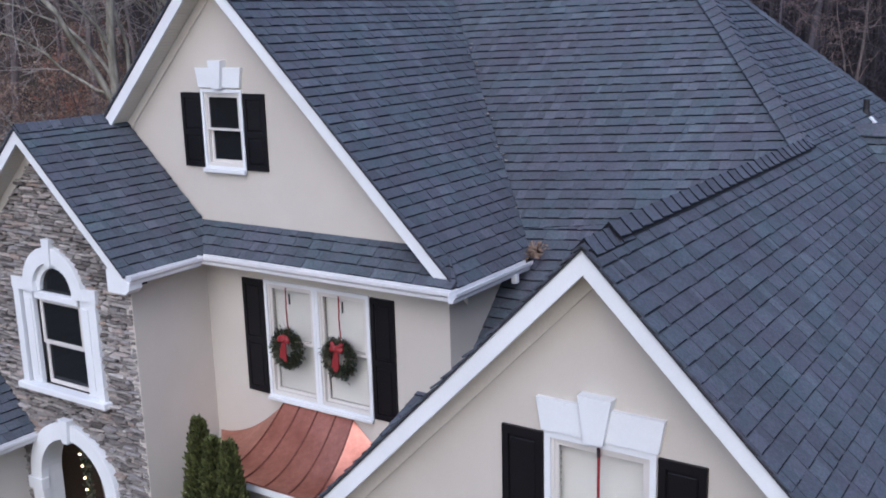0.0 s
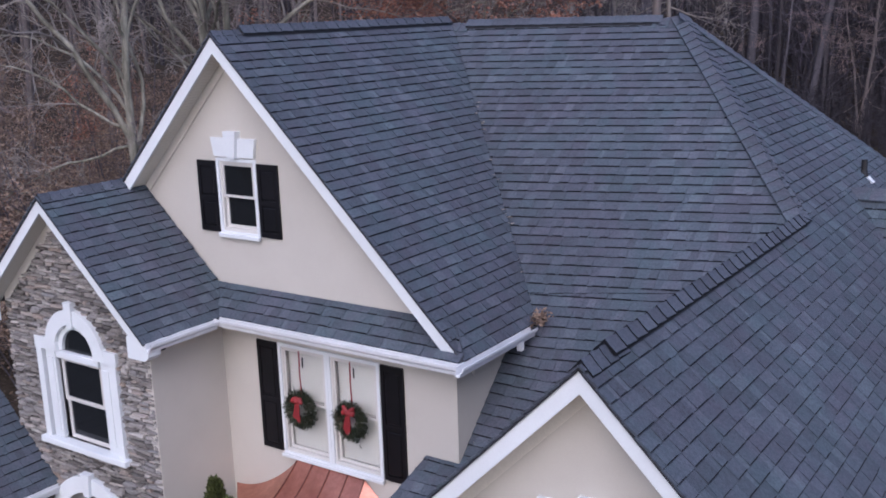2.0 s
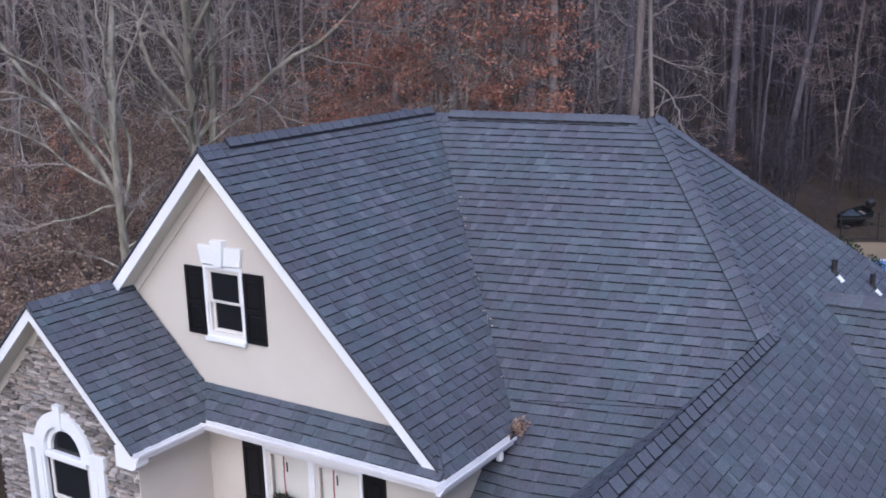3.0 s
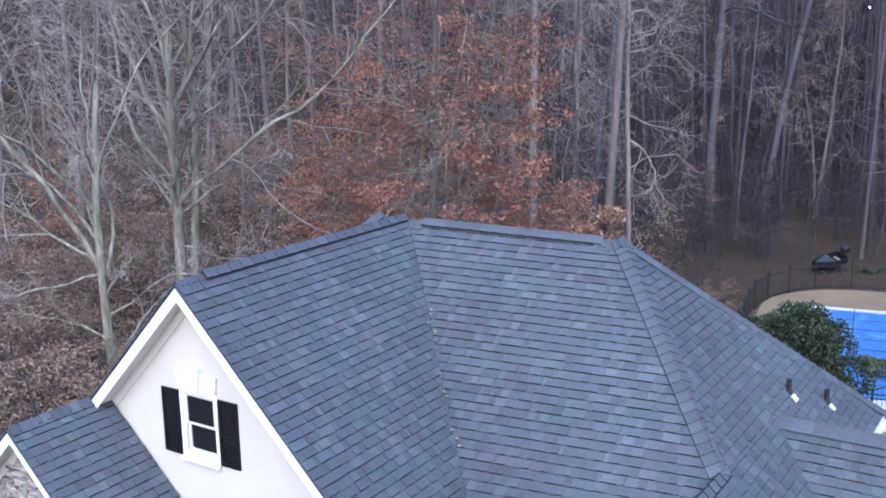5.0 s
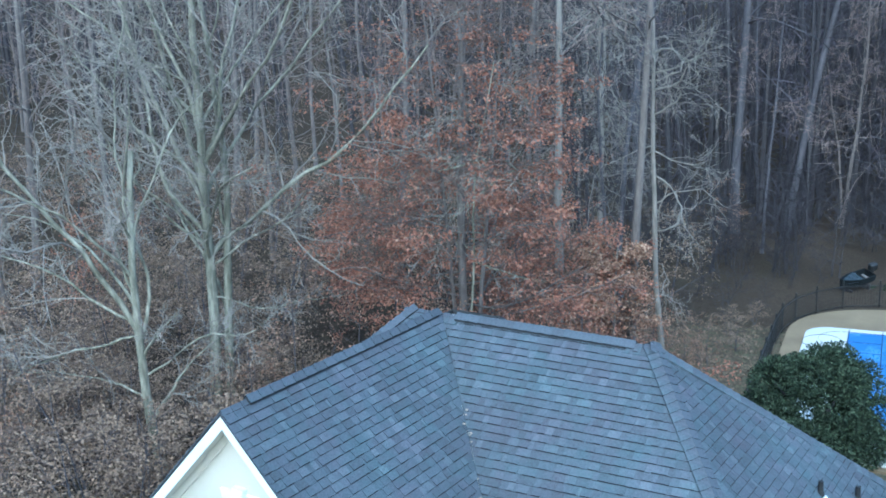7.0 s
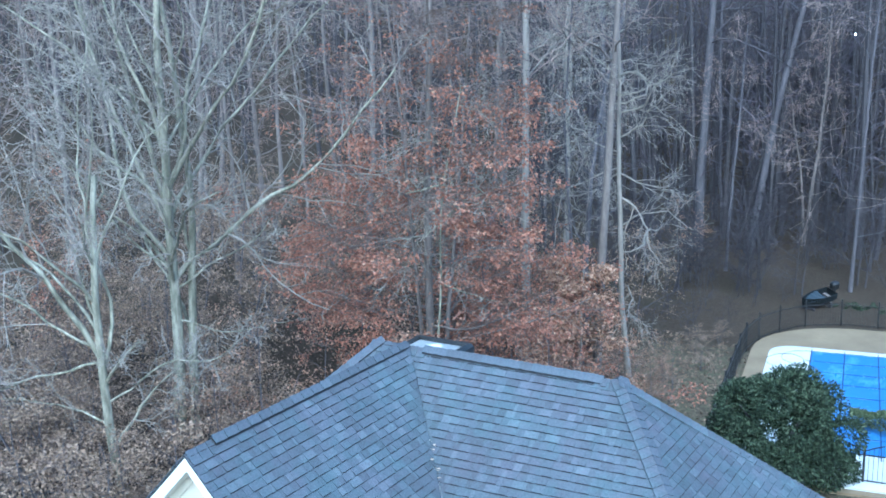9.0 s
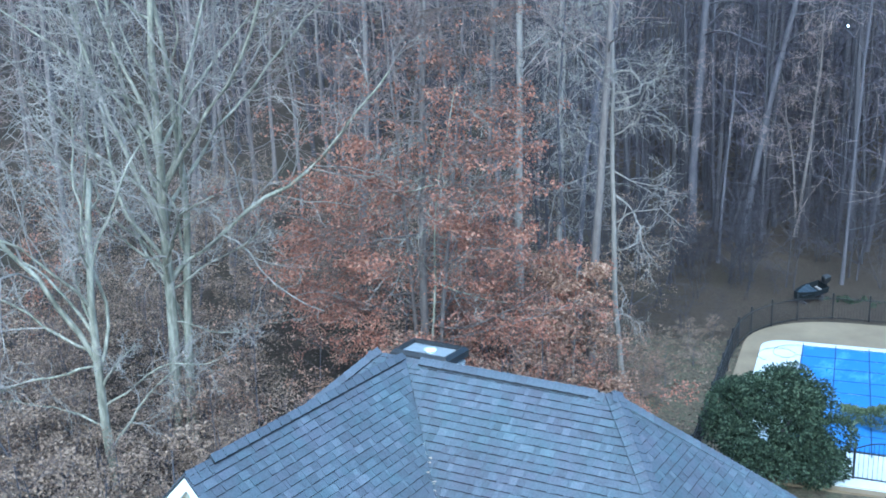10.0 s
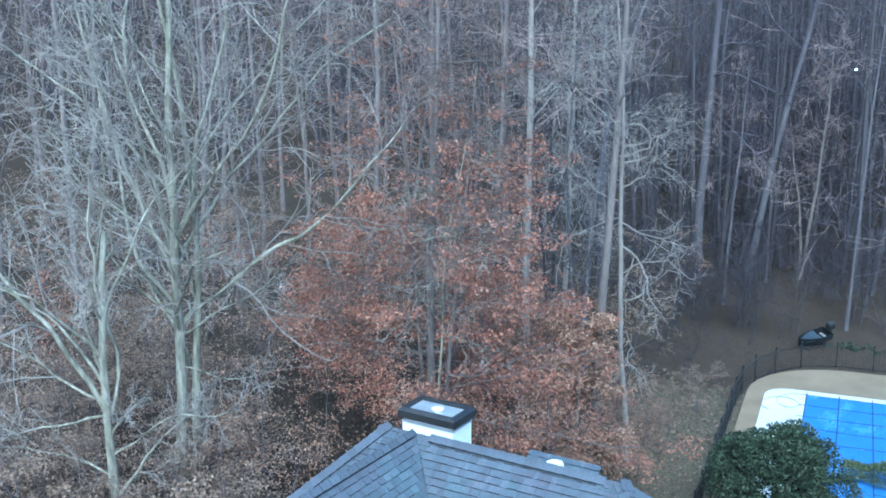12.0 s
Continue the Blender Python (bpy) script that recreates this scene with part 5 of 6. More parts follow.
run = [yard(-1.8, 15.0 - 1.7 * i) for i in range(8)]
run += [yard(-1.7, 1.4), yard(-1.3, -0.4), yard(-0.5, -1.9), yard(0.6, -3.1)] + [yard(2.2 + 1.65 * i, -3.75) for i in range(7)]
fence(run, 1.25, "black metal picket fence round the pool yard")
fence([Vector((-6.4, 32.75, 0)), Vector((-4.7, 32.9, 0)), Vector((-3.0, 33.15, 0)), Vector((-1.3, 33.4, 0))], 1.15, "black iron gate fence with arched tops", 0.14, True)


def rowing_boat(at, length, beam_):
    """An open hull with a raised bow and a flat transom, a slack cover over the middle, a thwart and an outboard motor."""
    b_ = thing("small_boat", "small slate-blue open boat tipped on the woodland floor", "boat", at)
    bm = bmesh.new()
    rings, n, k_ = [], 12, 8
    for i in range(n + 1):
        t = i / n
        w = beam_ / 2 * min(1.0, 0.10 + 1.9 * t) ** 0.6 * (1 - 0.12 * max(0.0, t - 0.6))
        keel, gun = 0.22 * (1 - min(1.0, t * 2.2)) ** 2, 0.52 + 0.16 * (1 - t) ** 2
        ring = []
        for side in range(2):
            for q in range(k_ + 1):
                a = math.pi * q / k_ if side == 0 else math.pi * (k_ - q) / k_
                ww, zz = w - 0.035 * side, 0.04 * side
                ring.append(bm.verts.new(((t - 0.5) * length, ww * math.cos(a), gun - (gun - keel - zz) * math.sin(a) ** 0.6)))
        rings.append(ring)
    m = 2 * (k_ + 1)
    for a, b in zip(rings, rings[1:]):
        for q in range(m):
            r = (q + 1) % m
            bm.faces.new((a[q], a[r], b[r], b[q]))
    for end in (rings[0], rings[-1]):
        bm.faces.new(end[:k_ + 1])
        for q in range(k_):
            bm.faces.new((end[q], end[q + 1], end[m - 2 - q], end[m - 1 - q]))
    bmesh.ops.recalc_face_normals(bm, faces=bm.faces[:])
    part("hull", bm, M_TARP, b_)
    bm = bmesh.new()
    nx, ny = 12, 8
    grid = [[bm.verts.new((length * (-0.42 + 0.60 * i / nx), (j / ny - 0.5) * beam_ * (0.62 + 0.30 * min(1, i / 5)), 0.50 - 0.13 * math.sin(math.pi * j / ny) + 0.03 * math.sin(1.9 * i + j))) for j in range(ny + 1)] for i in range(nx + 1)]
    for i in range(nx):
        for j in range(ny):
            bm.faces.new((grid[i][j], grid[i + 1][j], grid[i + 1][j + 1], grid[i][j + 1]))
    bmesh.ops.solidify(bm, geom=bm.faces[:], thickness=0.015)
    part("boat_cover", bm, M_SLATEBLUE, b_, "sagging slate-blue cover")
    part("thwart", boxed((length * 0.21, length * 0.21 + 0.16, -beam_ * 0.40, beam_ * 0.1, 0.44, 0.48), bevel=0.01), M_BARKM, b_, "pale bench board")
    motor = part("motor", boxed((length * 0.5 - 0.1, length * 0.5 + 0.34, -0.17, 0.17, 0.55, 0.98), bevel=0.07), M_IRON, b_, "black outboard motor")
    part("motor_leg", boxed((length * 0.5 + 0.06, length * 0.5 + 0.22, -0.05, 0.05, 0.08, 0.58), bevel=0.02), M_IRON, motor)
    for x0 in (-0.3, 0.3):
        part("stand", boxed((x0 * length, x0 * length + 0.1, -0.4, 0.4, -0.28, 0.06), bevel=0.01), M_BARKD, b_, "timber stand")
    return b_


boat = rowing_boat((-10.4, 52.6, ground_z(-10.4, 52.6) + 0.18), 1.9, 0.85)
boat.rotation_euler = (radians(14), radians(-9), radians(56))


def leafy_shrub(name, label, at, rx, ry, h, leaves, size, material, seed, trunk=True):
    """A bush of many small leaves on spreading stems, with an uneven outline of lobes."""
    rng = random.Random(seed)
    s = thing(name, label, "shrub", at)
    lobes = []
    for i in range(38):
        a, e = rng.uniform(0, 2 * math.pi), rng.uniform(0.08, 1.0)
        q = math.sqrt(max(0.0, 1 - (e - 0.35) ** 2 / 0.55)) * rng.uniform(0.1, 0.95) ** 0.6
        lobes.append((Vector((rx * q * math.cos(a), ry * q * math.sin(a), h * e * 0.86)), rng.uniform(0.17, 0.31) * min(rx, h)))
    verts, faces = [], []
    for i in range(leaves):
        c, r = rng.choice(lobes)
        d = Vector((rng.gauss(0, 1), rng.gauss(0, 1), rng.gauss(0.25, 1))).normalized()
        p = c + d * r * rng.uniform(0.68, 1.08)
        p.z = max(p.z, 0.05)
        tip = (d + Vector((rng.uniform(-.8, .8), rng.uniform(-.8, .8), rng.uniform(-.9, .5)))).normalized() * size * rng.uniform(0.6, 1.4)
        side = tip.cross(Vector((rng.uniform(-1, 1), rng.uniform(-1, 1), rng.uniform(-1, 1)))).normalized() * size * 0.28
        k = len(verts)
        verts += [tuple(p), tuple(p + tip * 0.5 + side), tuple(p + tip), tuple(p + tip * 0.5 - side)]
        faces.append((k, k + 1, k + 2, k + 3))
    raw("foliage", verts, faces, material, s, "", "stuff")
    if trunk:
        bm = bmesh.new()
        for c, r in lobes[:14]:
            base = Vector((rng.uniform(-0.15, 0.15), rng.uniform(-0.15, 0.15), -0.05))
            mid = base.lerp(c, 0.5) + Vector((0, 0, 0.15 * h))
            tube(bm, base, mid, 0.06, 0.04, 6, False)
            tube(bm, mid, c, 0.04, 0.015, 6, False)
        part("stem_cluster", bm, M_BARKD, s)
    return s


leafy_shrub("evergreen_shrub", "large dark green broadleaf evergreen shrub by the pool gate", (-7.15, 31.9, 0), 2.45, 1.9, 3.85, 52000, 0.115, M_GREEN, 31)
hedge = thing("hedge", "low olive green juniper mat beside the pool", "shrub", (-2.4, 37.6, 0.1))
hrng = random.Random(32)
hv, hf = [], []
for i in range(12000):
    x = hrng.uniform(-3.6, 4.5)
    r = 0.55 + 0.12 * math.sin(2.3 * x) + 0.08 * math.sin(5.1 * x)
    a = hrng.uniform(0.0, math.pi)
    q = hrng.uniform(0.7, 1.0)
    p = Vector((x, r * q * math.cos(a), 0.15 + 0.85 * r * q * math.sin(a)))
    d = Vector((hrng.uniform(-1, 1), math.cos(a) + hrng.uniform(-0.5, 0.5), math.sin(a) + hrng.uniform(-0.4, 0.6))).normalized() * hrng.uniform(0.06, 0.14)
    s = d.cross(Vector((hrng.uniform(-1, 1), hrng.uniform(-1, 1), 0.3))).normalized() * 0.03
    k = len(hv)
    hv += [tuple(p), tuple(p + d * 0.5 + s), tuple(p + d), tuple(p + d * 0.5 - s)]
    hf.append((k, k + 1, k + 2, k + 3))
raw("foliage", hv, hf, M_OLIVE, hedge, "", "stuff")
bm = bmesh.new()
for i in range(9):
    tube(bm, (-3.2 + 0.9 * i, 0, -0.02), (-3.3 + 0.9 * i + hrng.uniform(-0.3, 0.3), hrng.uniform(-0.2, 0.2), 0.4), 0.03, 0.012, 6)
part("stem_cluster", bm, M_BARKD, hedge, "", "stuff")

leafy_shrub("ground_cover", "low green ground cover behind the pool fence", (-7.2, 53.6, -0.1), 3.4, 0.9, 0.38, 3500, 0.10, M_GREEN, 33, False)


def arborvitae(x, y, h, r, seed):
    """A narrow cone of upright sprays round a short trunk."""
    rng = random.Random(seed)
    s = thing("arborvitae", "narrow green conical arborvitae beside the entry wall", "conifer", (x, y, 0), "arborvitae by the entry")
    verts, faces = [], []
    for i in range(9000):
        t = rng.random() ** 0.75
        z = 0.15 + (h - 0.15) * t
        a = rng.uniform(0, 2 * math.pi)
        rr = r * (1 - t) ** 0.72 * (0.55 + 0.5 * rng.random()) * (1 + 0.16 * math.sin(5 * a + 7 * t)) + 0.015
        p = Vector((rr * math.cos(a), rr * math.sin(a), z))
        d = Vector((math.cos(a) * 0.5 + rng.uniform(-.3, .3), math.sin(a) * 0.5 + rng.uniform(-.3, .3), 1.0 + rng.uniform(-.4, .4))).normalized() * rng.uniform(0.05, 0.13)
        sd = d.cross(Vector((rng.uniform(-1, 1), rng.uniform(-1, 1), 0.2))).normalized() * rng.uniform(0.012, 0.026)
        k = len(verts)
        verts += [tuple(p - sd * 0.4), tuple(p + d * 0.6 + sd), tuple(p + d), tuple(p + d * 0.6 - sd)]
        faces.append((k, k + 1, k + 2, k + 3))
    raw("foliage", verts, faces, M_ARBOR, s, "", "stuff")
    bm = bmesh.new()
    tube(bm, (0, 0, -0.1), (0, 0, h * 0.8), 0.06, 0.015, 7)
    part("trunk", bm, M_BARKD, s)


arborvitae(-9.22, 8.1, 3.77, 0.50, 41)
arborvitae(-8.86, 7.98, 3.63, 0.40, 42)
arborvitae(-8.5, 7.9, 3.70, 0.40, 43)


# ---- the winter woods ----
def add_tube(buf, pts, radii, sides):
    verts, faces = buf
    base = len(verts)
    n = len(pts)
    for i in range(n):
        d = (pts[min(i + 1, n - 1)] - pts[max(i - 1, 0)]).normalized()
        s = d.orthogonal().normalized()
        u = d.cross(s)
        for k in range(sides):
            a = 2 * math.pi * k / sides
            v = pts[i] + radii[i] * (math.cos(a) * s + math.sin(a) * u)
            verts.append((v.x, v.y, v.z))
    for i in range(n - 1):
        for k in range(sides):
            j = (k + 1) % sides
            faces.append((base + i * sides + k, base + i * sides + j, base + (i + 1) * sides + j, base + (i + 1) * sides + k))
    if radii[-1] > 0.03:                         # a snapped end is closed
        faces.append(tuple(base + (n - 1) * sides + k for k in range(sides)))


SEGS, SIDES = (12, 10, 6, 3, 2), (9, 6, 3, 3, 3)


def grow(rng, bufs, tips, p, d, L, r, lvl, spec):
    """One branch and, from it, its children; thick wood goes to the first buffer, fine twigs to the second."""
    n = spec.get("segs", SEGS)[lvl]
    gn, up = spec["gnarl"][lvl], spec["up"][lvl]
    pts, dirs = [p], [d]
    for i in range(n):
        d = (d + gn * Vector((rng.gauss(0, 1), rng.gauss(0, 1), rng.gauss(0, 1))) + Vector((0, 0, up))).normalized()
        p = p + d * (L / n)
        pts.append(p)
        dirs.append(d)
    tip_r = spec["tip"][lvl]
    radii = [max(r * (1 - (1 - tip_r) * (i / n) ** 0.9), spec["least"]) for i in range(n + 1)]
    if lvl == 0:
        radii[0] *= 1.35
    add_tube(bufs[0 if lvl < 2 else 1], pts, radii, spec.get("sides", SIDES)[lvl])
    if lvl >= spec["levels"]:
        tips.append((pts[-1], dirs[-1]))
        tips.append((pts[len(pts) // 2], dirs[-1]))
        return pts
    kids = spec["kids"][lvl]
    t0 = spec["from"][lvl]
    for c in range(kids):
        t = t0 + (1 - t0) * ((c + rng.random()) / kids)
        f = min(t * n, n - 1e-6)
        i = int(f)
        q = pts[i].lerp(pts[i + 1], f - i)
        base = dirs[i]
        ang = radians(rng.uniform(*spec["angle"][lvl]))
        side = base.orthogonal().normalized()
        side = (Matrix.Rotation(rng.uniform(0, 2 * math.pi), 3, base) @ side).normalized()
        nd = (base * math.cos(ang) + side * math.sin(ang)).normalized()
        if lvl > 0 and spec.get("flat"):
            nd.z *= spec["flat"]
            nd.normalize()
        nl = L * spec["ratio"][lvl] * (1.15 - 0.65 * (t - t0) / (1 - t0 + 1e-6)) * rng.uniform(0.7, 1.25)
        grow(rng, bufs, tips, q, nd, nl, max(radii[i] * spec["thin"][lvl], spec["least"]), lvl + 1, spec)
    return pts


def leaf_quads(rng, tips, per, size, spread):
    verts, faces = [], []
    for p, d in tips:
        for i in range(per):
            q = p + Vector((rng.gauss(0, spread), rng.gauss(0, spread), rng.gauss(0, spread * 0.5)))
            t = (d * 0.6 + Vector((rng.uniform(-1, 1), rng.uniform(-1, 1), rng.uniform(-1, 0.3)))).normalized() * size * rng.uniform(0.6, 1.3)
            s = t.cross(Vector((rng.uniform(-1, 1), rng.uniform(-1, 1), rng.uniform(-1, 1)))).normalized() * size * 0.32
            k = len(verts)
            verts += [tuple(q), tuple(q + t * 0.5 + s), tuple(q + t), tuple(q + t * 0.5 - s)]
            faces.append((k, k + 1, k + 2, k + 3))
    return verts, faces


FOREST = dict(levels=3, sides=(7, 3, 3, 3), segs=(11, 6, 3, 2), kids=(18, 6, 2, 0), ratio=(0.22, 0.5, 0.6, 0.5), angle=((30, 75), (30, 65), (25, 60), (20, 50)), gnarl=(0.055, 0.24, 0.36, 0.45, 0.2), up=(0.02, 0.05, 0.02, 0.0, 0.0), tip=(0.28, 0.3, 0.35, 0.4, 0.5), thin=(0.36, 0.55, 0.6, 0.6), least=0.011)
FOREST["from"] = (0.17, 0.2, 0.15, 0.1)
TALL = dict(FOREST, gnarl=(0.02, 0.24, 0.36, 0.4, 0.2), kids=(15, 6, 4, 0), ratio=(0.2, 0.5, 0.5, 0.5))
TALL["from"] = (0.42, 0.2, 0.15, 0.1)
SPREAD = dict(FOREST, sides=SIDES, levels=4, segs=SEGS, kids=(8, 7, 5, 2, 0), ratio=(0.42, 0.46, 0.46, 0.5), angle=((24, 62), (25, 65), (25, 65), (20, 55)), thin=(0.44, 0.5, 0.55, 0.6), gnarl=(0.05, 0.17, 0.22, 0.28, 0.3), up=(0.03, 0.05, 0.03, 0.01, 0.0), least=0.009)
SPREAD["from"] = (0.14, 0.22, 0.15, 0.1)
BEECH = dict(FOREST, sides=SIDES, segs=SEGS, levels=3, kids=(34, 7, 5, 0), ratio=(0.29, 0.42, 0.45, 0.5), angle=((62, 98), (25, 55), (25, 55), (20, 50)), gnarl=(0.02, 0.07, 0.12, 0.15, 0.2), up=(0.03, 0.012, -0.01, -0.02, 0.0), thin=(0.28, 0.5, 0.6, 0.6), least=0.008, flat=0.4)
BEECH["from"] = (0.14, 0.12, 0.1, 0.1)
CROOKED = dict(FOREST, sides=SIDES, levels=4, segs=SEGS, kids=(14, 6, 4, 2, 0), ratio=(0.22, 0.58, 0.55, 0.5), angle=((50, 100), (30, 70), (25, 60), (20, 50)), gnarl=(0.05, 0.24, 0.25, 0.25, 0.2), up=(0.03, -0.03, -0.05, -0.04, 0.0), least=0.006)
CROOKED["from"] = (0.5, 0.15, 0.15, 0.1)
SAPLING = dict(FOREST, segs=(6, 3, 1, 1), levels=3, kids=(9, 4, 2, 0), ratio=(0.42, 0.45, 0.5, 0.5), angle=((35, 80), (30, 60), (25, 60), (20, 50)), gnarl=(0.06, 0.12, 0.17, 0.2, 0.2), least=0.007, flat=0.55, sides=(4, 3, 3, 3))
SAPLING["from"] = (0.10, 0.15, 0.1, 0.1)


def tree(name, label, at, stems, spec, seed, bark, twig, leaf=None, group="", category="tree", limbs=()):
    """limbs: (height, direction, length, radius) of single boughs on the first stem. stems: (offset x, y, lean x, lean y, height, radius). leaf: (material, per tip, size, spread, share of tips)."""
    rng = random.Random(seed)
    z = ground_z(at[0], at[1]) - 0.25
    t = thing(name, label, category, (at[0], at[1], z), group)
    bufs, tips = (([], []), ([], [])), []
    first = None
    for ox, oy, lx, ly, h, r in stems:
        axis = grow(rng, bufs, tips, Vector((ox, oy, 0)), Vector((lx, ly, 1)).normalized(), h, r, 0, spec)
        first = first or axis
    for h, d, L, r in limbs:
        i = next(i for i, p in enumerate(first) if p.z > h)
        lo, hi = first[i - 1], first[i]
        grow(rng, bufs, tips, lo.lerp(hi, (h - lo.z) / (hi.z - lo.z)), Vector(d).normalized(), L, r, 1, spec)
    tr = raw("trunk", *bufs[0], bark, t)
    for p in tr.data.polygons:
        p.use_smooth = True
    raw("fine_branching", *bufs[1], twig, t, "", "stuff")
    if category in ("sapling", "brush"):
        tagged(tr, kind="stuff")
    if leaf:
        m, per, size, spread, share = leaf
        keep = [q for q in tips if rng.random() < share(q[0])]
        raw("foliage", *leaf_quads(rng, keep, per, size, spread), m, t, "", "stuff")
    return t


ACROSS, INTO = Vector((0.848, 0.53, 0)), Vector((-0.53, 0.848, 0))     # along the edge of the woods, and into them


def bough(side, rise, deep):
    return ACROSS * side + INTO * deep + Vector((0, 0, rise))


# two spreading trees at the edge of the yard; each bough: height, direction, length, radius
LIMBY = dict(SPREAD, gnarl=(0.045, 0.155, 0.26, 0.32, 0.3), up=(0.01, 0.035, 0.02, -0.01, 0.0), angle=((24, 60), (24, 62), (25, 65), (20, 55)), kids=(7, 12, 6, 2, 0), ratio=(0.3, 0.38, 0.42, 0.5), segs=(12, 12, 7, 3, 2), thin=(0.44, 0.52, 0.55, 0.6), least=0.0085)
tree("bare_tree", "pale lichen-grey bare tree forking low with a snapped stem", (-21.0, 17.2), [(0, 0, -0.06, -0.03, 9.8, 0.15)], dict(LIMBY, tip=(0.5, 0.2, 0.35, 0.4, 0.5), kids=(5, 11, 6, 2, 0)), 101, M_BARKP, M_TWIGP, limbs=[
    (4.9, bough(-0.52, 0.85, 0.1), 11.0, 0.085), (4.5, bough(0.2, 0.95, 0.2), 8.0, 0.06), (5.2, bough(-0.92, 0.38, -0.1), 6.0, 0.045), (4.8, bough(-1.0, 0.0, 0.1), 6.0, 0.042), (5.6, bough(-0.8, 0.6, 0.3), 7.5, 0.05),
    (6.4, bough(-0.35, 0.9, -0.3), 8.0, 0.05), (7.2, bough(0.35, 0.9, -0.1), 6.5, 0.045), (3.6, bough(0.75, 0.5, 0.3), 4.5, 0.035), (3.0, bough(-0.9, 0.35, 0.2), 5.0, 0.035), (8.2, bough(-0.5, 0.8, 0.2), 6.0, 0.04)])
tree("bare_tree", "large pale grey bare tree with twin trunks and fanning limbs", (-23.2, 21.2), [(0, 0, 0.0, 0.0, 18.5, 0.20), (0.42, 0.28, 0.025, 0.02, 17, 0.16)], LIMBY, 102, M_BARKP, M_TWIGP, limbs=[
    (5.3, bough(0.55, 0.82, 0.0), 9.6, 0.095), (8.2, bough(0.5, 0.85, 0.1), 10.0, 0.075), (7.0, bough(-0.42, 0.88, 0.0), 10.5, 0.085), (6.0, bough(-0.55, 0.8, -0.2), 10.5, 0.075), (6.6, bough(-0.25, 0.95, 0.3), 12.0, 0.08),
    (7.4, bough(0.14, 0.98, -0.2), 12.0, 0.08), (7.0, bough(0.28, 0.95, 0.25), 11.0, 0.07), (5.0, bough(0.95, 0.25, 0.0), 5.0, 0.04), (4.0, bough(0.9, 0.1, -0.2), 3.8, 0.03), (8.8, bough(-0.12, 1.0, -0.3), 10.0, 0.07),
    (9.4, bough(0.65, 0.75, 0.4), 8.5, 0.055), (9.6, bough(-0.6, 0.75, 0.2), 8.5, 0.055), (5.6, bough(-0.9, 0.4, 0.1), 6.0, 0.04)])


def beech_share(p):
    """Leaves hold thickly low down, in uneven patches, and thin out towards the top."""
    patch = 0.62 + 1.1 * noise.noise((p.x * 0.5, p.y * 0.5, p.z * 0.6))
    return max(0.06, patch) * (1.15 if p.z < 7.5 else max(0.05, 1.0 - (p.z - 7.5) * 0.15))



tree("beech_tree", "beech keeping rust-brown dry leaves on layered branches", (-18.7, 29.1), [(0, 0, 0.0, 0.0, 20, 0.18), (0.4, 0.1, 0.05, -0.02, 15, 0.10), (-0.35, 0.2, -0.05, 0.02, 16, 0.09)], dict(BEECH, kids=(38, 8, 6, 0)), 103, M_BARKM, M_TWIGB, (M_RUST, 12, 0.105, 0.17, beech_share))
tree("beech_tree", "young beech with thin rust-brown dry leaves", (-14.6, 32.5), [(0, 0, 0.02, 0, 6.5, 0.06)], BEECH, 104, M_BARKL, M_TWIGB, (M_RUSSET, 6, 0.12, 0.18, lambda p: 0.8 if p.z < 7 else 0.4))
crooked = tree("crooked_tree", "bare tree with crooked whitish drooping branches", (-13.6, 35.0), [(0, 0, 0.0, 0.0, 19, 0.13)], dict(CROOKED, gnarl=(0.05, 0.36, 0.34, 0.3, 0.2), kids=(12, 7, 4, 2, 0)), 105, M_BARKL, M_TWIGP, limbs=[(13.1, (1, 0.1, 0.25), 3.9, 0.05), (12.4, (1, -0.2, 0.5), 3.0, 0.04), (11.8, (1, 0.05, 0.3), 3.4, 0.045), (10.9, (1, 0, 0.1), 3.6, 0.04), (9.6, (1, -0.2, 0.0), 3.0, 0.035), (8.7, (1, 0.1, -0.1), 3.6, 0.045), (7.6, (1, 0.2, 0.1), 3.2, 0.035), (6.6, (1, 0.1, -0.05), 3.8, 0.04), (5.4, (1, -0.1, -0.1), 3.0, 0.03), (9.6, (-1, 0, 0.2), 2.0, 0.03)])
tree("bare_tree", "straight grey forest trunk with high thin branches", (-24.5, 58.1), [(0, 0, 0, 0, 29, 0.28)], TALL, 106, M_BARKS, M_TWIG)
tree("bare_tree", "straight grey forest trunk with high thin branches", (-20.3, 63.9), [(0, 0, 0, 0, 30, 0.33)], TALL, 107, M_BARKS, M_TWIGD)
tree("bare_tree", "leaning grey forest trunk beyond the pool fence", (-17.2, 64.4), [(0, 0, 0.13, 0.02, 30, 0.25)], TALL, 108, M_BARKS, M_TWIGM)
tree("bare_tree", "thick pale forest trunk behind the beech", (-19.0, 37.0), [(0, 0, 0, 0, 26, 0.21)], TALL, 119, M_BARKL, M_TWIG)
tree("bare_tree", "straight grey forest trunk behind the rust leaves", (-14.5, 33.9), [(0, 0, 0, 0, 26, 0.20)], TALL, 113, M_BARKM, M_TWIG)
tree("crooked_tree", "slim crooked whitish tree among the rust leaves", (-17.9, 28.0), [(0, 0, 0.02, 0, 13, 0.06)], CROOKED, 114, M_BARKP, M_TWIGP, limbs=[(8.4, (1, -0.2, 0.1), 3.6, 0.045), (6.2, (1, -0.1, 0.0), 2.6, 0.03), (9.6, (-1, -0.2, 0.2), 2.4, 0.03)])
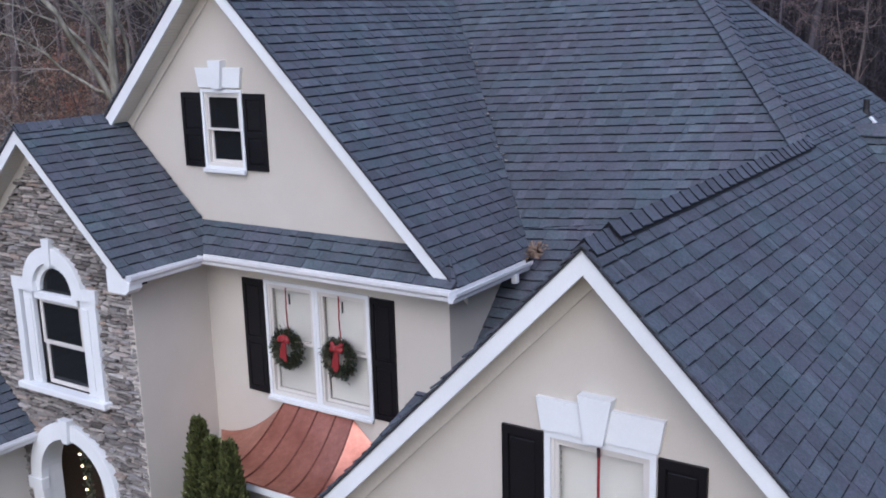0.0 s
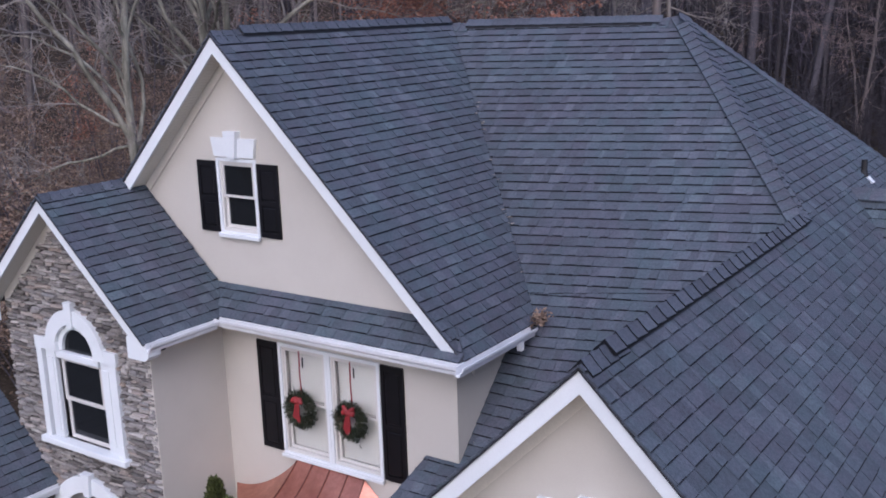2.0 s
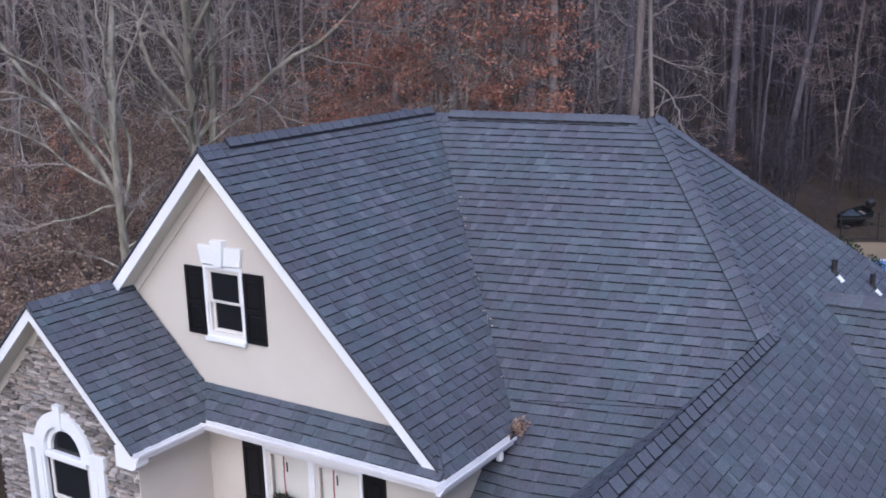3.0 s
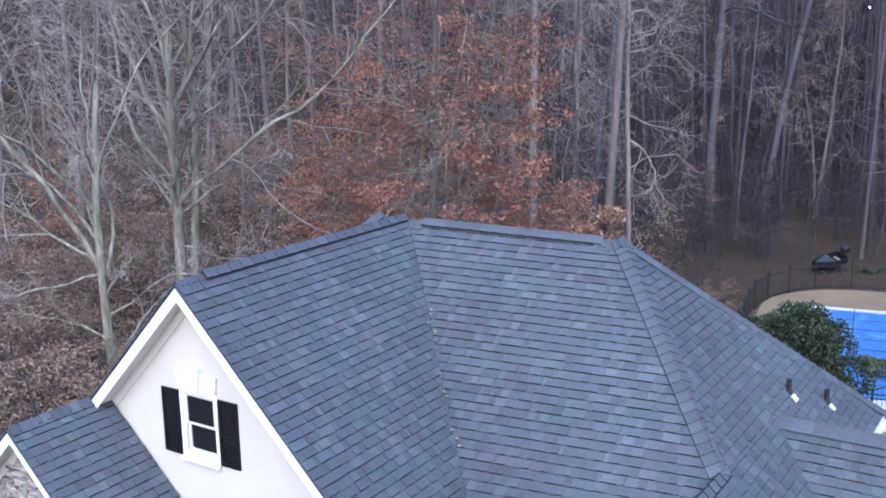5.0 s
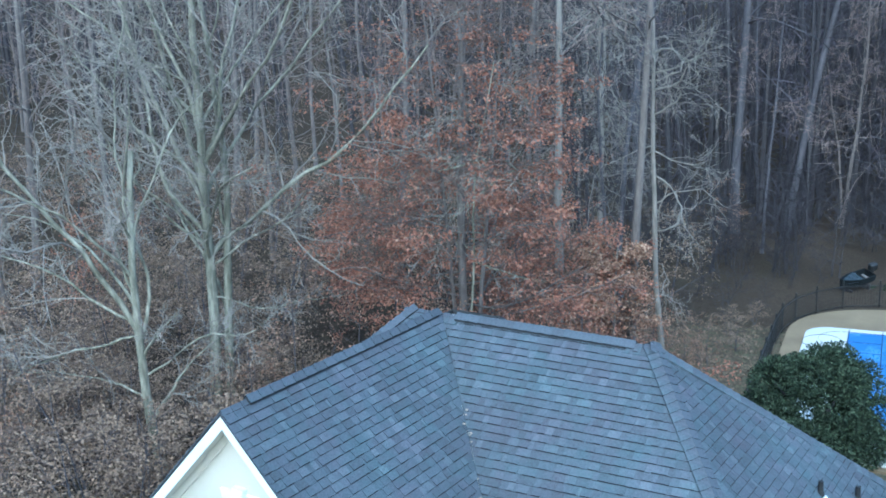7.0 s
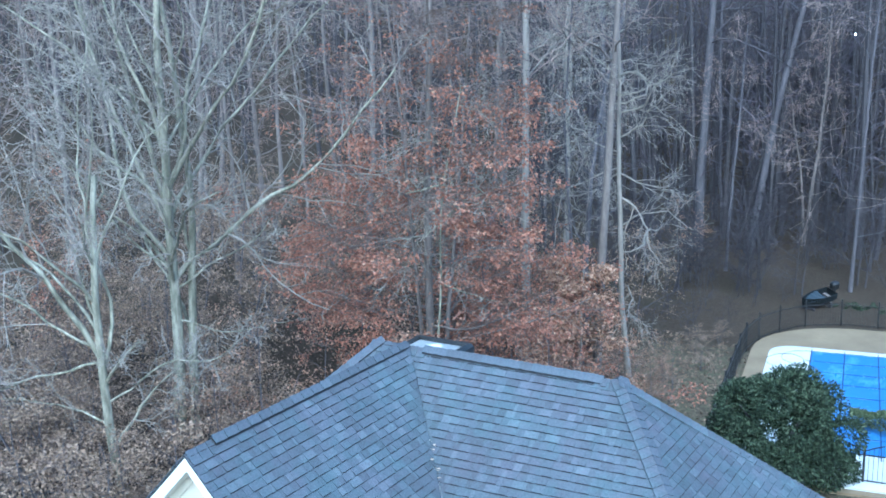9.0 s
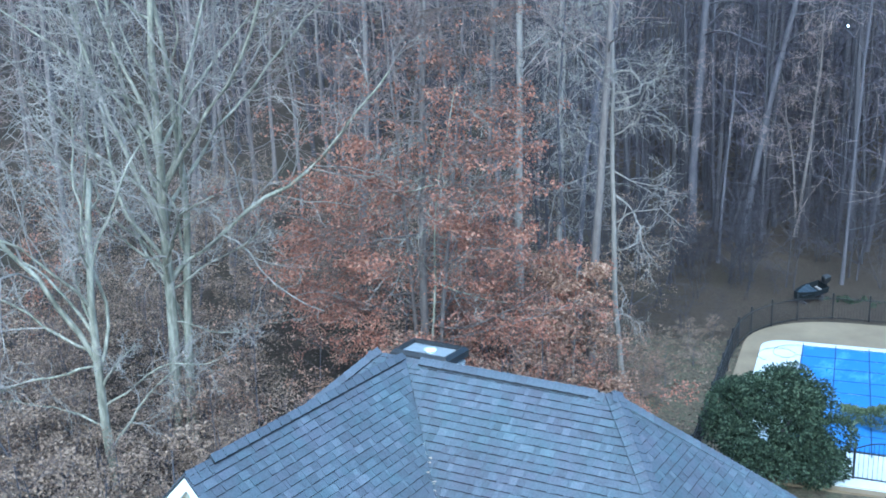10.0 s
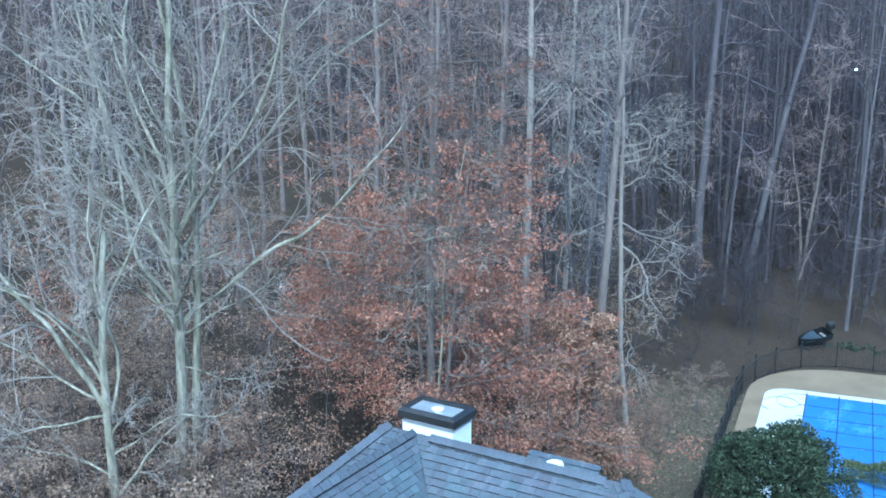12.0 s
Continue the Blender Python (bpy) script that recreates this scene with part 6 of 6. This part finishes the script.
tree("crooked_tree", "slim forked bare tree in the dark woods", (-14.5, 67.5), [(0, 0, 0.10, 0, 15, 0.13), (0.1, 0, -0.16, 0, 11, 0.10)], CROOKED, 110, M_BARKM, M_TWIG)

tree("bare_tree", "straight grey forest trunk beyond the pool", (-9.6, 57.0), [(0, 0, 0.035, 0, 27, 0.10)], dict(TALL, **{"from": (0.12, 0.2, 0.15, 0.1)}), 111, M_BARKS, M_TWIGM)
tree("crooked_tree", "slim pale leaning tree at the edge of the woods", (-17.0, 58.9), [(0, 0, 0.12, 0, 15, 0.10)], CROOKED, 112, M_BARKS, M_TWIG)

for x, y, turn, s in ((-22.0, 47.0, 2.1, 1.1), (-20.0, 43.0, 4.4, 1.05)):
    ob = copy_thing(crooked, Matrix.Translation((x, y, ground_z(x, y) - 0.25)) @ Matrix.Rotation(turn, 4, "Z"))
    ob.scale = (s, s, s)

# forest trees: a few grown by hand, repeated over the hillside
kinds = []
for i in range(6):
    h = (24, 27, 22, 26, 20, 25)[i]
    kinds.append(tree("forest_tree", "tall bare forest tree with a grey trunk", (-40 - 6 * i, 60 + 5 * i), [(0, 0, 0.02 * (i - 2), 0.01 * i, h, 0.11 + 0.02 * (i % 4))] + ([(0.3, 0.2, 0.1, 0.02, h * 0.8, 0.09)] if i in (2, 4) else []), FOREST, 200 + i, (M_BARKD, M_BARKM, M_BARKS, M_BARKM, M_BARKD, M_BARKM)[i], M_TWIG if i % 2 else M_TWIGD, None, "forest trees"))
wrng = random.Random(77)
spots = [(-21.0, 17.2), (-23.2, 21.2), (-18.7, 29.1), (-13.6, 35.0), (-14.5, 33.9), (-24.5, 58.1), (-20.3, 63.9), (-17.2, 64.4), (-19.0, 37.0), (-14.5, 67.5), (-9.6, 57.0), (-16.2, 58.9)]


def clear_of(x, y, gap):
    return all((x - a) ** 2 + (y - b) ** 2 > gap * gap for a, b in spots)


def allowed(x, y):
    if x > -14 and y > 72:
        return True
    if x > -16 and y < 66:
        return False
    return not (x > -22 and y < 27)


made = 0
tries = 0
while made < 82 and tries < 6000:
    tries += 1
    d = 27 + 100 * wrng.random() ** 1.25
    a = radians(wrng.uniform(3, 64))
    x, y = -d * math.sin(a), d * math.cos(a)
    if a > 0.72 and d < 40:
        continue
    if not allowed(x, y) or not clear_of(x, y, 2.3 if d < 70 else 3.2):
        continue
    spots.append((x, y))
    made += 1
    s = wrng.uniform(0.8, 1.15)
    m = Matrix.Translation((x, y, ground_z(x, y) - 0.3)) @ Matrix.Rotation(wrng.uniform(0, 6.28), 4, "Z") @ Matrix.Rotation(wrng.gauss(0, 0.035), 4, "X")
    # to the right mostly the copies that have shade in their colour
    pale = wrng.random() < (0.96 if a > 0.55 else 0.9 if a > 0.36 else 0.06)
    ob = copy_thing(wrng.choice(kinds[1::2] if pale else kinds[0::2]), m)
    ob.scale = (s, s, s)

# understorey of young trees that hold tan and rust leaves
saps = []
for i in range(5):
    m = (M_TAN, M_RUST, M_RUSSET, M_TAN, M_RUST)[i]
    lab = "young understorey tree with dry tan leaves" if m is M_TAN else "young understorey tree with dry rust-brown leaves"
    saps.append((m, tree("sapling", lab, (-30 - 3 * i, 20 + 3 * i), [(0, 0, wrng.uniform(-.15, .15), 0, 4.2 + 0.5 * i, 0.045), (0.3, 0.2, 0.25, 0.1, 3.4, 0.035)], SAPLING, 300 + i, M_BARKS, M_TWIGB, (m, 5, 0.094, 0.17, lambda p: 0.95), "understorey saplings", "sapling")))
made = 0
spots2 = []
while made < 122:
    d = 23 + 40 * wrng.random() ** 1.2
    a = radians(wrng.uniform(16, 66))
    x, y = -d * math.sin(a), d * math.cos(a)
    if x > -13.8 and y < 56 or x > -18 and 38 < y < 56:
        continue
    if x > -16.5 and y < 26:
        continue
    if any((x - p) ** 2 + (y - q) ** 2 < 1.7 for p, q in spots2):
        continue
    if -25 < x < -19 and y < 34 and noise.noise((x * 0.16, y * 0.16, 5.0)) < -0.2:      # open gaps between the thickets
        continue
    spots2.append((x, y))
    made += 1
    rust = wrng.random() < (0.75 if abs(x + 17) < 6 and 26 < y < 42 else 0.15 if x > -22 else 0.02)
    pick = wrng.choice([ob for m, ob in saps if (m is not M_TAN) == rust])
    s = wrng.uniform(0.6, 1.15)
    ob = copy_thing(pick, Matrix.Translation((x, y, ground_z(x, y) - 0.2)) @ Matrix.Rotation(wrng.uniform(0, 6.28), 4, "Z"))
    ob.scale = (s, s, s)

# tan saplings thick along the bank behind the spreading trees
for i in range(62):
    d, a = wrng.uniform(23.5, 36), radians(wrng.uniform(43, 60))
    x, y = -d * math.sin(a), d * math.cos(a)
    if not clear_of(x, y, 0.8) or x > -17.4:
        continue
    s = wrng.uniform(0.5, 0.85)
    ob = copy_thing(saps[wrng.choice((0, 3))][1], Matrix.Translation((x, y, ground_z(x, y) - 0.2)) @ Matrix.Rotation(wrng.uniform(0, 6.28), 4, "Z"))
    ob.scale = (s * 1.2, s * 1.2, s)

# a thicket of rust saplings at the foot of the beeches
for x, y, s in ((-16.2, 26.6, 0.75), (-15.2, 28.0, 0.8), (-16.9, 28.4, 0.95), (-14.4, 29.6, 0.75), (-15.8, 30.2, 0.95), (-13.6, 31.0, 0.6), (-14.9, 31.6, 0.8), (-17.4, 31.0, 1.0), (-14.2, 33.4, 0.7), (-12.9, 32.6, 0.4), (-13.3, 29.2, 0.45), (-12.7, 30.6, 0.35), (-15.5, 34.0, 0.8), (-13.2, 34.6, 0.5), (-14.0, 35.6, 0.55), (-14.9, 36.8, 0.6), (-13.1, 36.2, 0.4), (-12.6, 33.3, 0.4), (-13.8, 32.3, 0.55), (-14.8, 38.2, 0.55), (-13.6, 38.9, 0.4), (-15.6, 35.6, 0.6), (-16.6, 32.6, 1.0), (-17.9, 27.2, 0.9), (-12.5, 36.4, 0.35), (-12.9, 38.2, 0.4), (-12.2, 34.2, 0.3)):
    pick = saps[wrng.choice((0, 2, 2, 3))][1] if x > -15.4 else saps[wrng.choice((1, 2))][1]
    ob = copy_thing(pick, Matrix.Translation((x, y, ground_z(x, y) - 0.2)) @ Matrix.Rotation(wrng.uniform(0, 6.28), 4, "Z"))
    ob.scale = (s * 1.1, s * 1.1, s)

# fallen leaves on the ground round the beeches
frng = random.Random(61)
lv, lf = [], []
for i in range(26000):
    x, y = frng.uniform(-34, -10.6), frng.uniform(15, 46)
    if x > -16 and y < 22:
        continue
    if noise.noise((x * 0.35, y * 0.35, 2.0)) < frng.uniform(-0.5, 0.25):
        continue
    p = Vector((x, y, ground_z(x, y) - 0.03))
    a, s = frng.uniform(0, 6.28), frng.uniform(0.04, 0.085)
    c = Vector((math.cos(a) * s, math.sin(a) * s, frng.uniform(0.0, 0.05)))
    w = Vector((-c.y * 0.6, c.x * 0.6, frng.uniform(0.0, 0.05)))
    k = len(lv)
    lv += [tuple(p - c), tuple(p - w), tuple(p + c), tuple(p + w)]
    lf.append((k, k + 1, k + 2, k + 3))
tagged(raw("fallen_leaves", lv, lf, M_LITTER, None, "dry tan and brown leaves littering the ground under the beeches", "stuff"), category="leaf litter")

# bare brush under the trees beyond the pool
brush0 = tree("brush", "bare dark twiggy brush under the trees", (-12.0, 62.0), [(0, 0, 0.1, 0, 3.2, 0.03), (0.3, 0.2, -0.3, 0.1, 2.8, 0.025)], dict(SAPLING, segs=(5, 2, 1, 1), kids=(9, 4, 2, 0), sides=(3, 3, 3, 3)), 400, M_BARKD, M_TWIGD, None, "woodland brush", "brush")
for i in range(95):
    d = 55 + 22 * wrng.random() ** 1.2
    a = radians(wrng.uniform(3, 27))
    x, y = -d * math.sin(a), d * math.cos(a)
    if (x + 9.9) ** 2 + (y - 53.3) ** 2 < 6 or y < 52:
        continue
    s = wrng.uniform(0.8, 2.0)
    ob = copy_thing(brush0, Matrix.Translation((x, y, ground_z(x, y) - 0.1)) @ Matrix.Rotation(wrng.uniform(0, 6.28), 4, "Z"))
    ob.scale = (s, s, s)

for x, y, s, leafy in ((-13.6, 43.0, 0.35, 1), (-14.6, 45.2, 0.5, 0), (-13.4, 46.8, 0.4, 0), (-15.2, 47.6, 0.6, 0), (-14.0, 49.4, 0.45, 0), (-16.2, 44.4, 0.6, 0), (-15.6, 50.8, 0.7, 0), (-13.2, 51.6, 0.5, 0), (-16.8, 48.6, 0.8, 0), (-12.3, 53.2, 0.6, 0), (-14.4, 53.6, 0.8, 0), (-17.6, 52.0, 0.9, 0), (-12.7, 41.0, 0.3, 1), (-13.1, 44.9, 0.3, 1), (-6.0, 55.6, 0.6, 0), (-7.6, 56.8, 0.8, 0), (-4.4, 56.2, 0.7, 0)):
    ob = copy_thing(saps[0][1] if leafy else brush0, Matrix.Translation((x, y, ground_z(x, y) - 0.15)) @ Matrix.Rotation(wrng.uniform(0, 6.28), 4, "Z"))
    ob.scale = (s * 1.3, s * 1.3, s)

# the far woods, uncounted: thin trunks and branches on the hillside
far = (([], []), ([], []))
frng = random.Random(5)
for i in range(1200):
    if i < 1000:
        d, a = frng.uniform(75, 190), radians(frng.uniform(-4, 70))
    else:
        d, a = frng.uniform(66, 105), radians(frng.uniform(-2, 24))
    x, y = -d * math.sin(a), d * math.cos(a)
    z = ground_z(x, y) - 0.3
    h, r = frng.uniform(16, 27), frng.uniform(0.07, 0.22)
    top = Vector((x + frng.gauss(0, 1.2), y, z + h))
    foot = Vector((x, y, z))
    add_tube(far[0], [foot, foot.lerp(top, 0.5) + Vector((frng.gauss(0, 0.3), 0, 0)), top], [r, r * 0.75, r * 0.2], 5)
    for k in range(20):
        t = frng.uniform(0.12, 1.0)
        q = foot.lerp(top, t)
        b = frng.uniform(0, 2 * math.pi)
        L = frng.uniform(1.2, 4.5) * (1.2 - 0.7 * t)
        e = q + Vector((math.cos(b) * L, math.sin(b) * L, frng.uniform(0.0, 1.0) * L))
        e.z += frng.uniform(-0.3, 0.3)
        mid = q.lerp(e, 0.5) + Vector((frng.gauss(0, 0.12), frng.gauss(0, 0.12), frng.gauss(0.05, 0.12))) * L
        add_tube(far[1], [q, mid, e], [0.04, 0.03, 0.012], 3)
far_woods = thing("far_woods", "dense bare woods climbing the far hillside", "woods", (-60, 110, 0), "", "stuff")
fw = Matrix.Translation((60, -110, 0))
# shade and haze of the distant woods come from these two colours
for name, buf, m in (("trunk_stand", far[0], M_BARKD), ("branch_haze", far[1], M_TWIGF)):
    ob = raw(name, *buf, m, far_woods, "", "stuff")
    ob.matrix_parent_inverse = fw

# a yard light far off among the trees
yard_light = thing("yard_light", "small white light on a dark pole far off in the woods", "lamp", (-13.1, 73.8, ground_z(-13.1, 73.8)))
lh = 13.4 - ground_z(-13.1, 73.8)
bm = bmesh.new()
tube(bm, (0, 0, -0.3), (0, 0, lh), 0.07, 0.05, 8)
part("pole", bm, M_BARKD, yard_light)
bm = bmesh.new()
beam(bm, (0, 0.05, lh), (0, -0.35, lh + 0.05), 0.06, 0.05)
part("arm", bm, M_IRON, yard_light)
bm = bmesh.new()
bmesh.ops.create_uvsphere(bm, u_segments=10, v_segments=7, radius=0.06, matrix=pose(0, -0.35, lh - 0.05))
part("bulb", bm, M_BULB, yard_light, "glowing white bulb")
